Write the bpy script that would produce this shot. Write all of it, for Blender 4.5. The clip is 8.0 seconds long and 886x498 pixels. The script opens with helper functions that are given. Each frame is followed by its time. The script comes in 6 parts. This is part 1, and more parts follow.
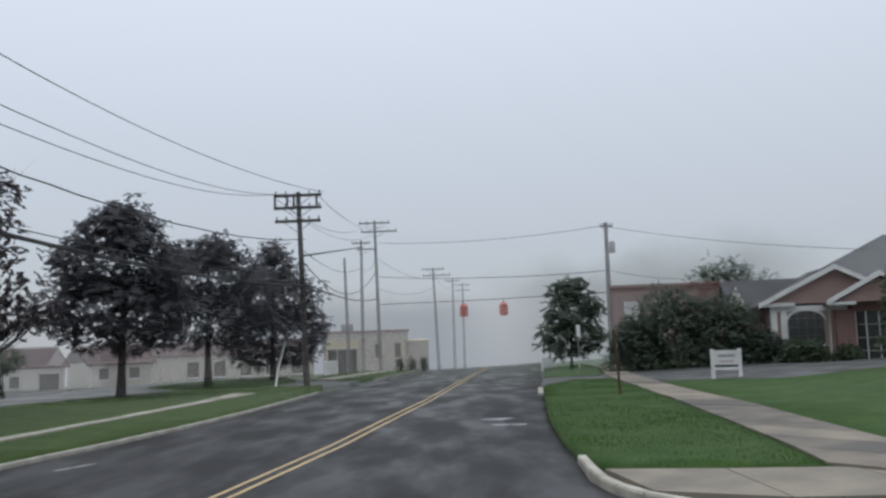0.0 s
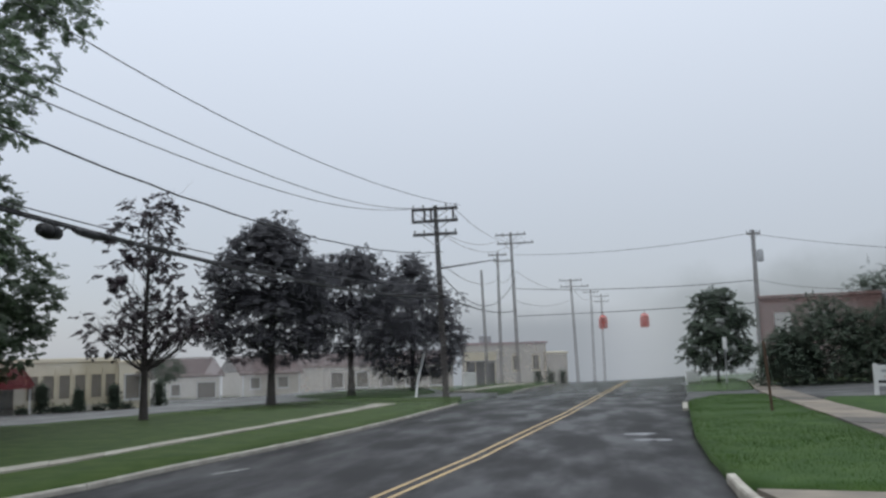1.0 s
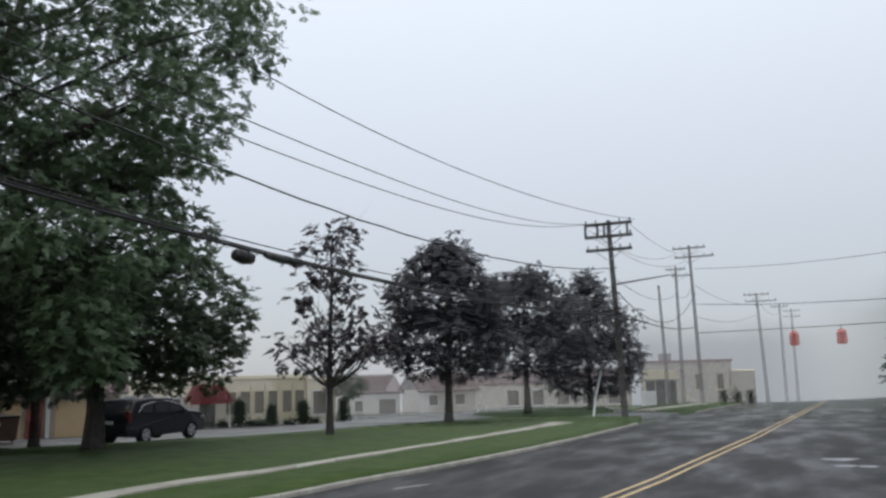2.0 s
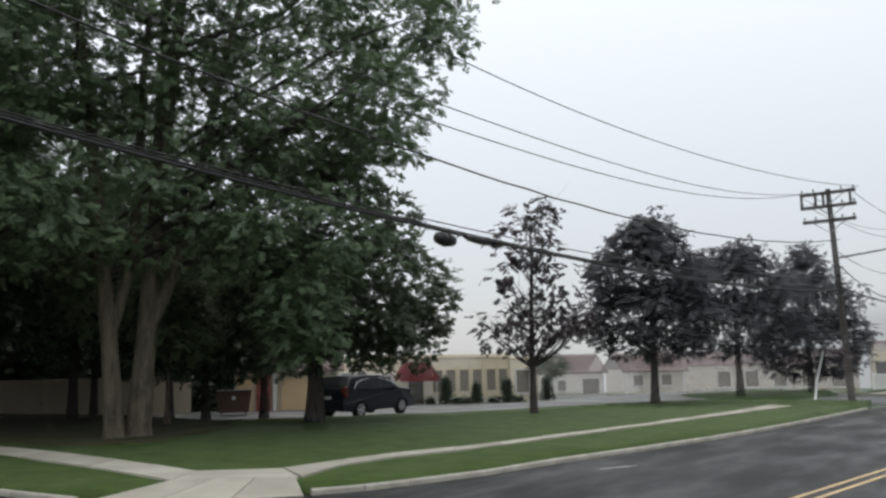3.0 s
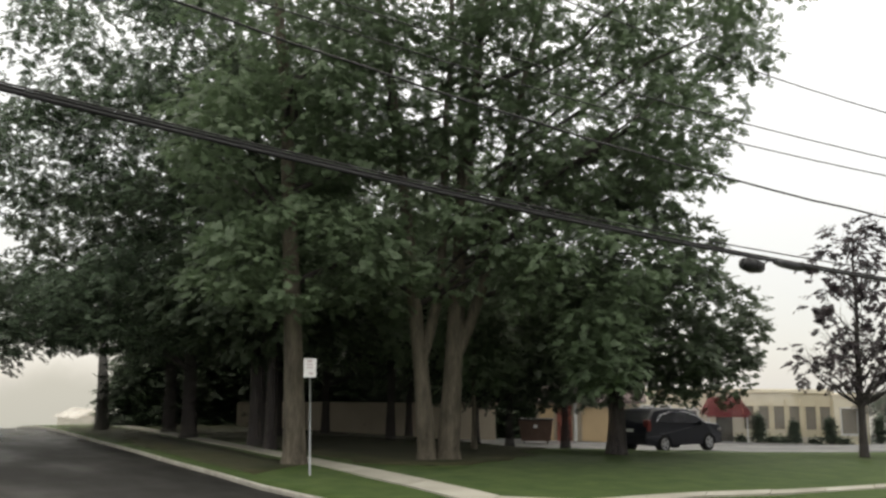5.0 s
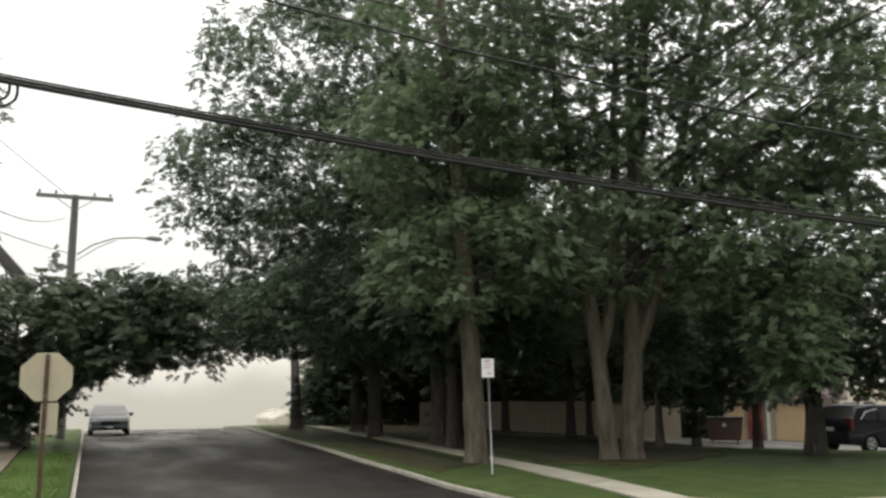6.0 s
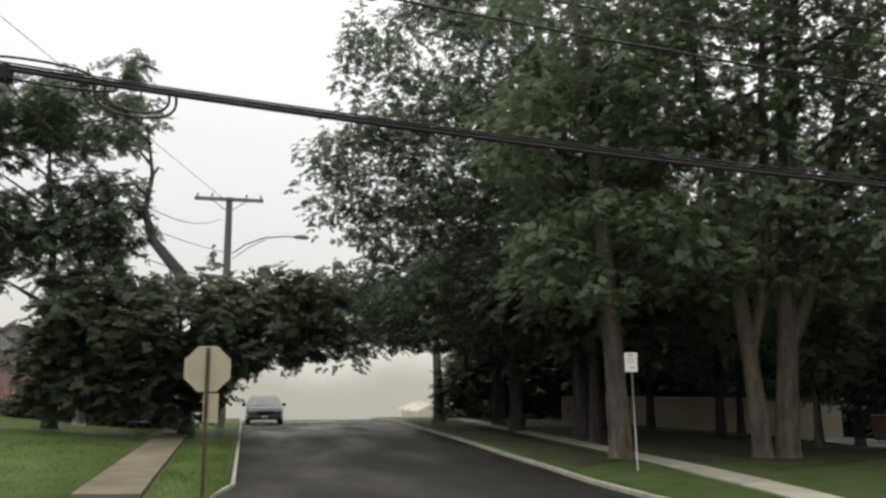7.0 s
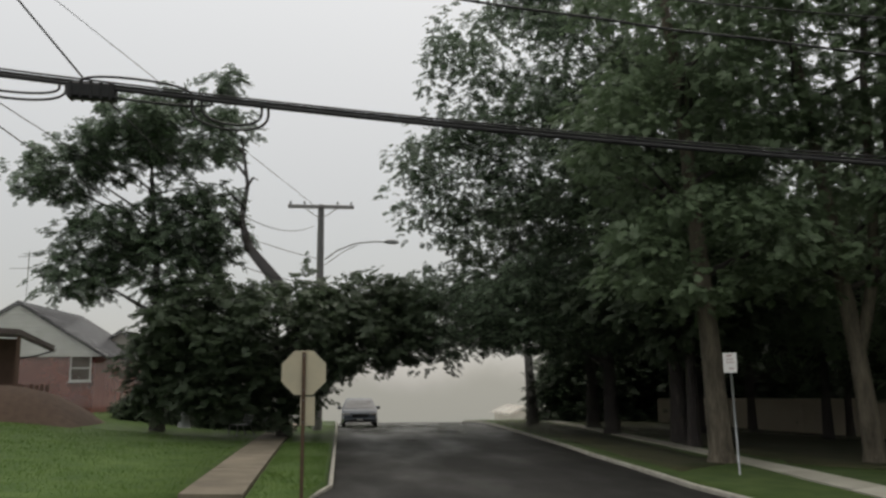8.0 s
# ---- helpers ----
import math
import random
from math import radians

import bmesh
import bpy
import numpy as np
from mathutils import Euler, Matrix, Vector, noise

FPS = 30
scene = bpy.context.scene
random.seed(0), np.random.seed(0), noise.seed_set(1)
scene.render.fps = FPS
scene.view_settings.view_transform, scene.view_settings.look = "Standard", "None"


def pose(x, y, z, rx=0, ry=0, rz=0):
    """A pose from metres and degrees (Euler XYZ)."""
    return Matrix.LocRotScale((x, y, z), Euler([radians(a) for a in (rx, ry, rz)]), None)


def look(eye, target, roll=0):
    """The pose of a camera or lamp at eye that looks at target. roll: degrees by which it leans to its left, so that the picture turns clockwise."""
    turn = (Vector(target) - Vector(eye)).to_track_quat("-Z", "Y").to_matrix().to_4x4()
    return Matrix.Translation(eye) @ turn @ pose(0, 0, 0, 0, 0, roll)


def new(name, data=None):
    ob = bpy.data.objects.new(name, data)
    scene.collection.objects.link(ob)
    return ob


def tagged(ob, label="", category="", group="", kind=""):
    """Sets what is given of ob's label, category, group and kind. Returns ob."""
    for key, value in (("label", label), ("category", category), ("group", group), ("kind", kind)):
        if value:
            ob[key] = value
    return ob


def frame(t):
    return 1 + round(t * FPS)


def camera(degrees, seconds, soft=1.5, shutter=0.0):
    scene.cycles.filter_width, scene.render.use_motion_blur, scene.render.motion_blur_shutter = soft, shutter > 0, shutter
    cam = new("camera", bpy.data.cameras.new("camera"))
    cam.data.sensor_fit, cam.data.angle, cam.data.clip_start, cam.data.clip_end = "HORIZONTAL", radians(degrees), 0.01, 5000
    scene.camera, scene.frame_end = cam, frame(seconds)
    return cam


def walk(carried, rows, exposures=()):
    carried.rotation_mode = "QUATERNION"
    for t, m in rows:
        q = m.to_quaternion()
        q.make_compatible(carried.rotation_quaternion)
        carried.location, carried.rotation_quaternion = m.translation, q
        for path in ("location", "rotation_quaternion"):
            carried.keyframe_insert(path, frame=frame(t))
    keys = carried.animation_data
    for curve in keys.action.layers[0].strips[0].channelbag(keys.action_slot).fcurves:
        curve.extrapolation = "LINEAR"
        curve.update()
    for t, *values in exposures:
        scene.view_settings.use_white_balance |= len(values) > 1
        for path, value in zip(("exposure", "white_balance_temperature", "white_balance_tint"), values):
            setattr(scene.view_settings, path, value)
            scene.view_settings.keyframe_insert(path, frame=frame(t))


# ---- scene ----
EYE = 2.15
cam = camera(56.1, 8.0, soft=2.6)
ROWS = [
    (0.0, 95.69, 1.70, -0.09),
    (0.5, 96.19, 1.59, 3.70),
    (1.0, 96.76, 1.50, 9.33),
    (2.3, 98.37, 1.31, 25.24),
    (2.5, 98.08, 1.27, 28.10),
    (3.0, 97.18, 1.16, 35.01),
    (3.5, 97.91, 1.01, 40.41),
    (4.0, 99.77, 1.04, 43.92),
    (4.5, 100.37, 0.54, 48.86),
    (4.7, 99.96, 0.05, 51.43),
    (5.8, 99.16, 0.26, 64.93),
    (6.0, 99.35, 0.43, 67.31),
    (6.5, 99.22, 0.35, 72.40),
    (7.0, 98.96, 0.01, 76.88),
    (7.5, 98.79, 0.31, 80.10),
    (8.0, 99.15, 0.33, 83.14),
]
walk(cam, [(t, pose(0, 0, EYE, rx, ry, rz)) for t, rx, ry, rz in ROWS],
     [(0.0, 0.0, 6500, 10), (1.2, 0.05, 6500, 10), (2.5, 0.26, 6800, 10), (3.5, 0.44, 7200, 10), (4.5, 0.53, 7700, 10), (5.8, 0.86, 7800, 10), (6.1, 0.62, 7800, 10), (6.6, 0.48, 7800, 10), (7.0, 0.42, 7750, 10), (7.5, 0.06, 7650, 10), (8.0, -0.06, 7550, 10)])

# ---- world and light ----
world = bpy.data.worlds.new("misty_sky")
scene.world = world
world.use_nodes = True
wt = world.node_tree
wt.nodes.clear()
w_out = wt.nodes.new("ShaderNodeOutputWorld")
w_sky = wt.nodes.new("ShaderNodeTexSky")
w_sky.sky_type, w_sky.sun_disc = "NISHITA", False
w_sky.sun_elevation, w_sky.sun_rotation = radians(50), radians(289)
w_a = wt.nodes.new("ShaderNodeBackground")
w_a.inputs[1].default_value = 0.012
w_b = wt.nodes.new("ShaderNodeBackground")
w_b.inputs[1].default_value = 1.0
w_add = wt.nodes.new("ShaderNodeAddShader")
w_tc = wt.nodes.new("ShaderNodeTexCoord")
w_sep = wt.nodes.new("ShaderNodeSeparateXYZ")
w_map = wt.nodes.new("ShaderNodeMapRange")
w_map.inputs[1].default_value, w_map.inputs[2].default_value = -0.05, 1.0
w_ramp = wt.nodes.new("ShaderNodeValToRGB")
w_ramp.color_ramp.elements[0].color = (0.355, 0.385, 0.425, 1)
w_ramp.color_ramp.elements[1].color = (1.75, 1.85, 1.98, 1)
w_mid = w_ramp.color_ramp.elements.new(0.48)
w_mid.color = (0.72, 0.785, 0.89, 1)
wt.links.new(w_sky.outputs[0], w_a.inputs[0])
wt.links.new(w_tc.outputs["Generated"], w_sep.inputs[0])
wt.links.new(w_sep.outputs[2], w_map.inputs[0])
wt.links.new(w_map.outputs[0], w_ramp.inputs[0])
wt.links.new(w_ramp.outputs[0], w_b.inputs[0])
wt.links.new(w_a.outputs[0], w_add.inputs[0])
wt.links.new(w_b.outputs[0], w_add.inputs[1])
wt.links.new(w_add.outputs[0], w_out.inputs[0])
sun = new("sun", bpy.data.lights.new("sun", "SUN"))
sun.data.energy, sun.data.angle, sun.data.color = 0.55, radians(60), (1.0, 0.97, 0.93)
sun.matrix_world = look((-34, 22, 42), (0, 10, 0))


# ---- materials ----
MIST_REACH = 95.0


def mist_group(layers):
    """Haze put into opacity: surfaces turn see-through with distance from the camera's standpoint; layers: how many
    leaves lie behind one another.
    """
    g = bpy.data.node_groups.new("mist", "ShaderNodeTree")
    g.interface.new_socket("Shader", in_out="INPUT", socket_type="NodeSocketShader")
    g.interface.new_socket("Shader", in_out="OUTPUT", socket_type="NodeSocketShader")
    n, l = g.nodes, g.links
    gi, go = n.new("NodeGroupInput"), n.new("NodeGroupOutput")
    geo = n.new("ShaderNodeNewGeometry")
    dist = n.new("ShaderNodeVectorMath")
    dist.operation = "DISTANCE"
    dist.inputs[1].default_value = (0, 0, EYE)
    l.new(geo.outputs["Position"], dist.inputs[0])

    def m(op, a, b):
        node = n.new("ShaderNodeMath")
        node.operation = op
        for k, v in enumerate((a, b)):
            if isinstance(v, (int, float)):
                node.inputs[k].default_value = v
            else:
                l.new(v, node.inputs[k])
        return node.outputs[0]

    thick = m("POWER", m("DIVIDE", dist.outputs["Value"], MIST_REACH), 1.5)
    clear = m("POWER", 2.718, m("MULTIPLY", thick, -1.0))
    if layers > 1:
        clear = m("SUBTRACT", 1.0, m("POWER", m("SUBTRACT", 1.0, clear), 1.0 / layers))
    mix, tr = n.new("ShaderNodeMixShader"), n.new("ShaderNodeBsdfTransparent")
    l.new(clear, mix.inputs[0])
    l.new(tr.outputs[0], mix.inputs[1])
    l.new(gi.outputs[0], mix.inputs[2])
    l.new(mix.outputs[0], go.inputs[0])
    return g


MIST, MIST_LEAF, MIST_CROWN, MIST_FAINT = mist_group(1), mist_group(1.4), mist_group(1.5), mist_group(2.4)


def surf(name, c1, c2=None, scale=3.0, rough=0.8, bump=0.2, fine=40.0, metal=0.0, spec=0.3, mist=None, wet=None, stretch=(1, 1, 1), piece=0.0, leaf=False, contrast=0.25):
    """A procedural surface: two tones in coarse stains and fine grain, relief, gloss that varies."""
    mt = bpy.data.materials.new(name)
    mt.use_nodes = True
    n, l = mt.node_tree.nodes, mt.node_tree.links
    bs, out = n["Principled BSDF"], n["Material Output"]
    c2 = c2 or tuple(v * 0.75 for v in c1)
    geo = n.new("ShaderNodeNewGeometry")
    mp = n.new("ShaderNodeMapping")
    mp.inputs["Scale"].default_value = stretch
    l.new(geo.outputs["Position"], mp.inputs[0])
    big, small = n.new("ShaderNodeTexNoise"), n.new("ShaderNodeTexNoise")
    big.inputs["Scale"].default_value, big.inputs["Detail"].default_value = scale, 6
    small.inputs["Scale"].default_value, small.inputs["Detail"].default_value = fine, 3
    l.new(mp.outputs[0], big.inputs["Vector"])
    l.new(mp.outputs[0], small.inputs["Vector"])
    add = n.new("ShaderNodeMath")
    add.operation = "MULTIPLY_ADD"
    add.inputs[1].default_value = 0.35
    l.new(small.outputs[0], add.inputs[0])
    l.new(big.outputs[0], add.inputs[2])
    ramp = n.new("ShaderNodeMapRange")
    ramp.inputs[1].default_value, ramp.inputs[2].default_value = 0.68 - contrast, 0.68 + contrast
    value = add.outputs[0]
    if piece or leaf:
        obj = n.new("ShaderNodeObjectInfo")
        rnd = n.new("ShaderNodeMath")
        rnd.operation = "MULTIPLY_ADD"
        rnd.inputs[1].default_value = piece or 0.35
        l.new(geo.outputs["Random Per Island"] if leaf else obj.outputs["Random"], rnd.inputs[0])
        l.new(value, rnd.inputs[2])
        sub = n.new("ShaderNodeMath")
        sub.operation = "SUBTRACT"
        sub.inputs[1].default_value = (piece or 0.35) / 2
        l.new(rnd.outputs[0], sub.inputs[0])
        value = sub.outputs[0]
    l.new(value, ramp.inputs[0])
    mix = n.new("ShaderNodeMix")
    mix.data_type = "RGBA"
    mix.inputs["A"].default_value, mix.inputs["B"].default_value = (*c1, 1), (*c2, 1)
    l.new(ramp.outputs[0], mix.inputs["Factor"])
    l.new(mix.outputs["Result"], bs.inputs["Base Color"])
    bs.inputs["Roughness"].default_value, bs.inputs["Metallic"].default_value = rough, metal
    bs.inputs["Specular IOR Level"].default_value = spec
    if wet:
        wr = n.new("ShaderNodeMapRange")
        wr.inputs[1].default_value, wr.inputs[2].default_value = 0.4, 0.62
        wr.inputs[3].default_value, wr.inputs[4].default_value = wet
        l.new(big.outputs[0], wr.inputs[0])
        l.new(wr.outputs[0], bs.inputs["Roughness"])
    if bump:
        bp = n.new("ShaderNodeBump")
        bp.inputs["Strength"].default_value, bp.inputs["Distance"].default_value = bump, 0.02
        l.new(add.outputs[0], bp.inputs["Height"])
        l.new(bp.outputs[0], bs.inputs["Normal"])
    shader = bs.outputs[0]
    if leaf:
        tl, mx = n.new("ShaderNodeBsdfTranslucent"), n.new("ShaderNodeMixShader")
        mx.inputs[0].default_value = 0.48
        l.new(mix.outputs["Result"], tl.inputs[0])
        l.new(shader, mx.inputs[1])
        l.new(tl.outputs[0], mx.inputs[2])
        shader = mx.outputs[0]
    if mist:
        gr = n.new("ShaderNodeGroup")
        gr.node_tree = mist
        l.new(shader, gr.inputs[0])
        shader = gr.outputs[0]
    l.new(shader, out.inputs[0])
    return mt


M_GRASS = surf("grass", (0.022, 0.053, 0.012), (0.052, 0.092, 0.025), 1.6, 0.9, 0.8, 14, spec=0.15, mist=MIST)
# Lighter copy of grass: the northwest lawn's brightness is put into the colour.
M_LAWN = surf("lawn_grass", (0.029, 0.055, 0.014), (0.064, 0.094, 0.028), 1.6, 0.9, 0.8, 14, spec=0.15, mist=MIST)
M_LAWN_SOUTH = surf("yellowish_lawn_grass", (0.042, 0.082, 0.02), (0.092, 0.142, 0.04), 1.6, 0.9, 0.8, 14, spec=0.15, mist=MIST)
M_BLADE = surf("grass_blade", (0.042, 0.092, 0.02), (0.075, 0.13, 0.032), 0.8, 0.8, 0, 30, leaf=True)
M_BLADE_SOUTH = surf("yellowish_grass_blade", (0.075, 0.14, 0.034), (0.13, 0.2, 0.056), 1.2, 0.8, 0, 30, leaf=True)
# Brown soil and thin grass, with tree shade darkened into the colour.
M_SHADED_SOIL = surf("shaded_thin_grass_on_soil", (0.026, 0.034, 0.013), (0.058, 0.052, 0.027), 1.1, 0.95, 0.6, 18, mist=MIST)
M_ASPHALT = surf("wet_asphalt", (0.009, 0.009, 0.0105), (0.036, 0.0355, 0.036), 0.75, 0.5, 0.3, 60, contrast=0.24, spec=0.27, mist=MIST, wet=(0.8, 0.45), stretch=(1.2, 0.38, 1))
# Damp, and darker than the main road: grove shade put into the colour.
M_ASPHALT_SIDE = surf("shaded_damp_asphalt", (0.007, 0.0068, 0.0066), (0.034, 0.032, 0.029), 0.5, 0.5, 0.3, 60, contrast=0.2, spec=0.22, mist=MIST, wet=(0.8, 0.5), stretch=(0.35, 0.9, 1))
M_LOT = surf("lot_asphalt", (0.1, 0.1, 0.104), (0.15, 0.15, 0.15), 0.4, 0.7, 0.2, 50, mist=MIST, wet=(0.8, 0.45))
M_DRIVE = surf("damp_driveway_asphalt", (0.045, 0.046, 0.048), (0.09, 0.09, 0.09), 0.6, 0.6, 0.2, 50, mist=MIST, wet=(0.8, 0.5))
M_CONCRETE = surf("concrete", (0.42, 0.4, 0.34), (0.25, 0.235, 0.195), 0.8, 0.85, 0.25, 50, mist=MIST, piece=0.25)
M_PATH_OLD = surf("stained_path_concrete", (0.25, 0.216, 0.172), (0.1, 0.093, 0.083), 0.9, 0.85, 0.3, 40, mist=MIST, piece=0.55)
M_APRON = surf("corner_concrete", (0.27, 0.238, 0.19), (0.15, 0.134, 0.11), 1.2, 0.85, 0.3, 40, piece=0.2)
# Worn sandy tone, darkened further for the shade on the south path.
M_SAND = surf("worn_sandy_concrete", (0.22, 0.185, 0.138), (0.11, 0.093, 0.069), 1.0, 0.9, 0.4, 30, piece=0.2)
M_KERB = surf("kerb_concrete", (0.46, 0.44, 0.38), (0.24, 0.225, 0.195), 2.5, 0.85, 0.4, 40, mist=MIST)
M_YELLOW = surf("yellow_line_paint", (0.56, 0.41, 0.2), (0.36, 0.26, 0.15), 3, 0.6, 0.1, 60, mist=MIST)
M_WHITELINE = surf("white_line_paint", (0.5, 0.5, 0.48), (0.12, 0.12, 0.12), 4, 0.6, 0.1, 60, mist=MIST)
M_PATCH = surf("pale_patch", (0.24, 0.25, 0.26), (0.12, 0.12, 0.125), 3, 0.6, 0.1, 60)
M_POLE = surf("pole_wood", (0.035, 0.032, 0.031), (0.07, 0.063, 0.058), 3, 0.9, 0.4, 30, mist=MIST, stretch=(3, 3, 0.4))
# Most poles: pole wood paled, haze put into its colour.
M_POLE_PALE = surf("haze_paled_pole_wood", (0.16, 0.155, 0.15), (0.25, 0.24, 0.23), 3, 0.9, 0.4, 30, mist=MIST, stretch=(3, 3, 0.4))
M_METAL = surf("grey_metal", (0.25, 0.26, 0.27), (0.36, 0.37, 0.38), 5, 0.5, 0.05, 60, metal=0.4, mist=MIST)
M_CABLE = surf("black_cable", (0.012, 0.012, 0.013), (0.02, 0.02, 0.02), 8, 0.5, 0.05, 60, mist=MIST)
M_BARK = surf("bark", (0.05, 0.042, 0.032), (0.17, 0.146, 0.112), 2.0, 0.95, 1.0, 8, contrast=0.26, stretch=(3.2, 3.2, 0.7), mist=MIST)
M_BARK_DARK = surf("dark_bark", (0.035, 0.03, 0.03), (0.07, 0.06, 0.055), 2.2, 0.95, 0.8, 14, stretch=(3, 3, 0.35), mist=MIST)
M_LEAF_GREEN = surf("green_leaves", (0.105, 0.15, 0.088), (0.17, 0.236, 0.134), 0.35, 0.5, 0, 3, spec=0.45, leaf=True, mist=MIST_CROWN, contrast=0.4)
# Deep green; in the grove this darker tone also stands in for canopy shade.
M_LEAF_DEEP = surf("deep_and_shaded_green_leaves", (0.055, 0.08, 0.05), (0.1, 0.135, 0.08), 0.35, 0.5, 0, 3, spec=0.4, leaf=True, mist=MIST, contrast=0.4)
# Deep green lifted for haze on the old maple; also dims one street tree.
M_LEAF_OLIVE = surf("haze_lifted_green_leaves", (0.088, 0.126, 0.082), (0.132, 0.186, 0.116), 0.35, 0.5, 0, 3, spec=0.4, leaf=True, mist=MIST_CROWN, contrast=0.4)
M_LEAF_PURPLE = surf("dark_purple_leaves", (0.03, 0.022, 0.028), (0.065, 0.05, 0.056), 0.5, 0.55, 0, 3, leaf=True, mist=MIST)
# Far maples: purple leaves paled, mist haze put into the base colour.
M_LEAF_PURPLE_FAR = surf("hazed_purple_leaves", (0.07, 0.071, 0.079), (0.096, 0.096, 0.105), 0.5, 0.6, 0, 3, leaf=True, mist=MIST_LEAF, contrast=0.45)
# Both leaf tones are lifted and greyed for haze; the second is thinner.
M_LEAF_FAR = surf("hazed_shrub_leaves", (0.062, 0.085, 0.062), (0.095, 0.125, 0.088), 0.4, 0.7, 0, 3, leaf=True, mist=MIST, contrast=0.4)
M_LEAF_HAZY = surf("hazed_grey_green_leaves", (0.062, 0.085, 0.062), (0.095, 0.125, 0.088), 0.4, 0.7, 0, 3, leaf=True, mist=MIST_FAINT, contrast=0.4)
M_BRICK_DULL = surf("dull_red_brick", (0.20, 0.12, 0.11), (0.27, 0.16, 0.145), 1.2, 0.9, 0.3, 20, mist=MIST)
M_CREAM = surf("cream_stucco", (0.72, 0.65, 0.49), (0.64, 0.57, 0.42), 1.5, 0.9, 0.2, 40, mist=MIST)
M_TAN = surf("tan_wall", (0.50, 0.43, 0.34), (0.41, 0.35, 0.28), 1.0, 0.9, 0.2, 40, mist=MIST)
M_ORANGE = surf("ochre_panel", (0.62, 0.46, 0.28), (0.54, 0.40, 0.24), 1.0, 0.8, 0.1, 40, mist=MIST)
M_WHITE = surf("white_paint", (0.74, 0.74, 0.72), (0.62, 0.62, 0.60), 2, 0.6, 0.05, 40, mist=MIST)
M_SIDING = surf("white_siding", (0.62, 0.58, 0.52), (0.53, 0.495, 0.44), 2, 0.7, 0.05, 40, mist=MIST)
M_GLASS = surf("dark_window_glass", (0.03, 0.032, 0.036), (0.05, 0.05, 0.055), 1, 0.12, 0, 40, spec=0.6, mist=MIST)
M_GREYGLASS = surf("curtained_window_glass", (0.14, 0.13, 0.12), (0.2, 0.185, 0.17), 1, 0.15, 0, 40, spec=0.6, mist=MIST)
M_MAROON = surf("maroon_canvas", (0.20, 0.035, 0.04), (0.14, 0.03, 0.035), 3, 0.85, 0.1, 60, mist=MIST)
M_ROOF = surf("grey_shingles", (0.05, 0.05, 0.054), (0.1, 0.1, 0.104), 1.5, 0.9, 0.4, 12, mist=MIST)
M_ROOF_BROWN = surf("brown_shingles", (0.10, 0.075, 0.075), (0.15, 0.115, 0.11), 1.5, 0.9, 0.4, 12, mist=MIST)
M_BRICK = surf("red_brick", (0.2, 0.062, 0.048), (0.29, 0.1, 0.075), 1.5, 0.9, 0.3, 20, mist=MIST, piece=0.4)
M_BRICK_PINK = surf("pink_brick", (0.36, 0.25, 0.225), (0.44, 0.31, 0.28), 1.2, 0.9, 0.3, 20, mist=MIST)
M_BROWN = surf("rust_brown_steel", (0.09, 0.055, 0.04), (0.13, 0.08, 0.06), 3, 0.7, 0.1, 40)
M_CARBLACK = surf("black_car_paint", (0.008, 0.009, 0.013), (0.012, 0.013, 0.018), 2, 0.3, 0, 60, spec=0.25)
M_CARGREY = surf("grey_blue_car_paint", (0.03, 0.038, 0.05), (0.04, 0.05, 0.064), 2, 0.25, 0, 60, metal=0.3, spec=0.5)
M_TYRE = surf("tyre_rubber", (0.012, 0.012, 0.012), (0.02, 0.02, 0.02), 8, 0.9, 0.1, 60)
M_ALLOY = surf("alloy", (0.5, 0.5, 0.52), (0.4, 0.4, 0.42), 8, 0.3, 0, 60, metal=0.8)
M_REDLAMP = surf("red_plastic", (0.16, 0.02, 0.018), (0.11, 0.015, 0.012), 8, 0.3, 0, 60)
# Red made lighter, so part of the haze sits in the signal's colour.
M_SIGNAL = surf("orange_red_signal_housing", (0.6, 0.13, 0.1), (0.5, 0.11, 0.085), 4, 0.5, 0, 60, mist=MIST)
M_SIGNBACK = surf("bare_aluminium_sign_back", (0.50, 0.45, 0.32), (0.42, 0.38, 0.28), 3, 0.5, 0.05, 40, metal=0.2)
M_SIGNRED = surf("red_sign_face", (0.5, 0.03, 0.03), (0.45, 0.03, 0.03), 3, 0.5, 0, 40)
M_SIGNWHITE = surf("white_sign_face", (0.72, 0.71, 0.70), (0.66, 0.65, 0.64), 6, 0.5, 0, 40)
M_INK = surf("faded_sign_ink", (0.32, 0.22, 0.22), (0.38, 0.28, 0.28), 6, 0.6, 0, 40)
M_RUST = surf("rusty_steel", (0.06, 0.04, 0.028), (0.11, 0.065, 0.04), 12, 0.8, 0.2, 60)
M_MULCH = surf("brown_mulch", (0.055, 0.035, 0.026), (0.09, 0.06, 0.042), 4, 0.95, 0.8, 25)


# ---- helpers for building ----
def soft_plus(u, k):
    return k * float(np.logaddexp(0, u / k))


def smooth(u):
    u = min(1.0, max(0.0, u))
    return u * u * (3 - 2 * u)


def H(x, y):
    """Height of the road level: falls gently to the north, drops past both crests, rises into the east and south banks, dips at the parking lot."""
    z = -0.023 * soft_plus(y - 20, 6) - 12 * math.tanh(0.06 * soft_plus(y - 95, 8) / 12) - 12 * math.tanh(0.07 * soft_plus(-x - 52, 5) / 12)
    z += 1.6 * math.tanh(0.055 * soft_plus(x - 3, 2) / 1.6) + 1.6 * math.tanh(0.12 * soft_plus(-y - 5, 1.5) / 1.6)
    return max(z, -25.0) - 0.55 * smooth((-x - 19) / 11) * smooth((y - 15) / 12)


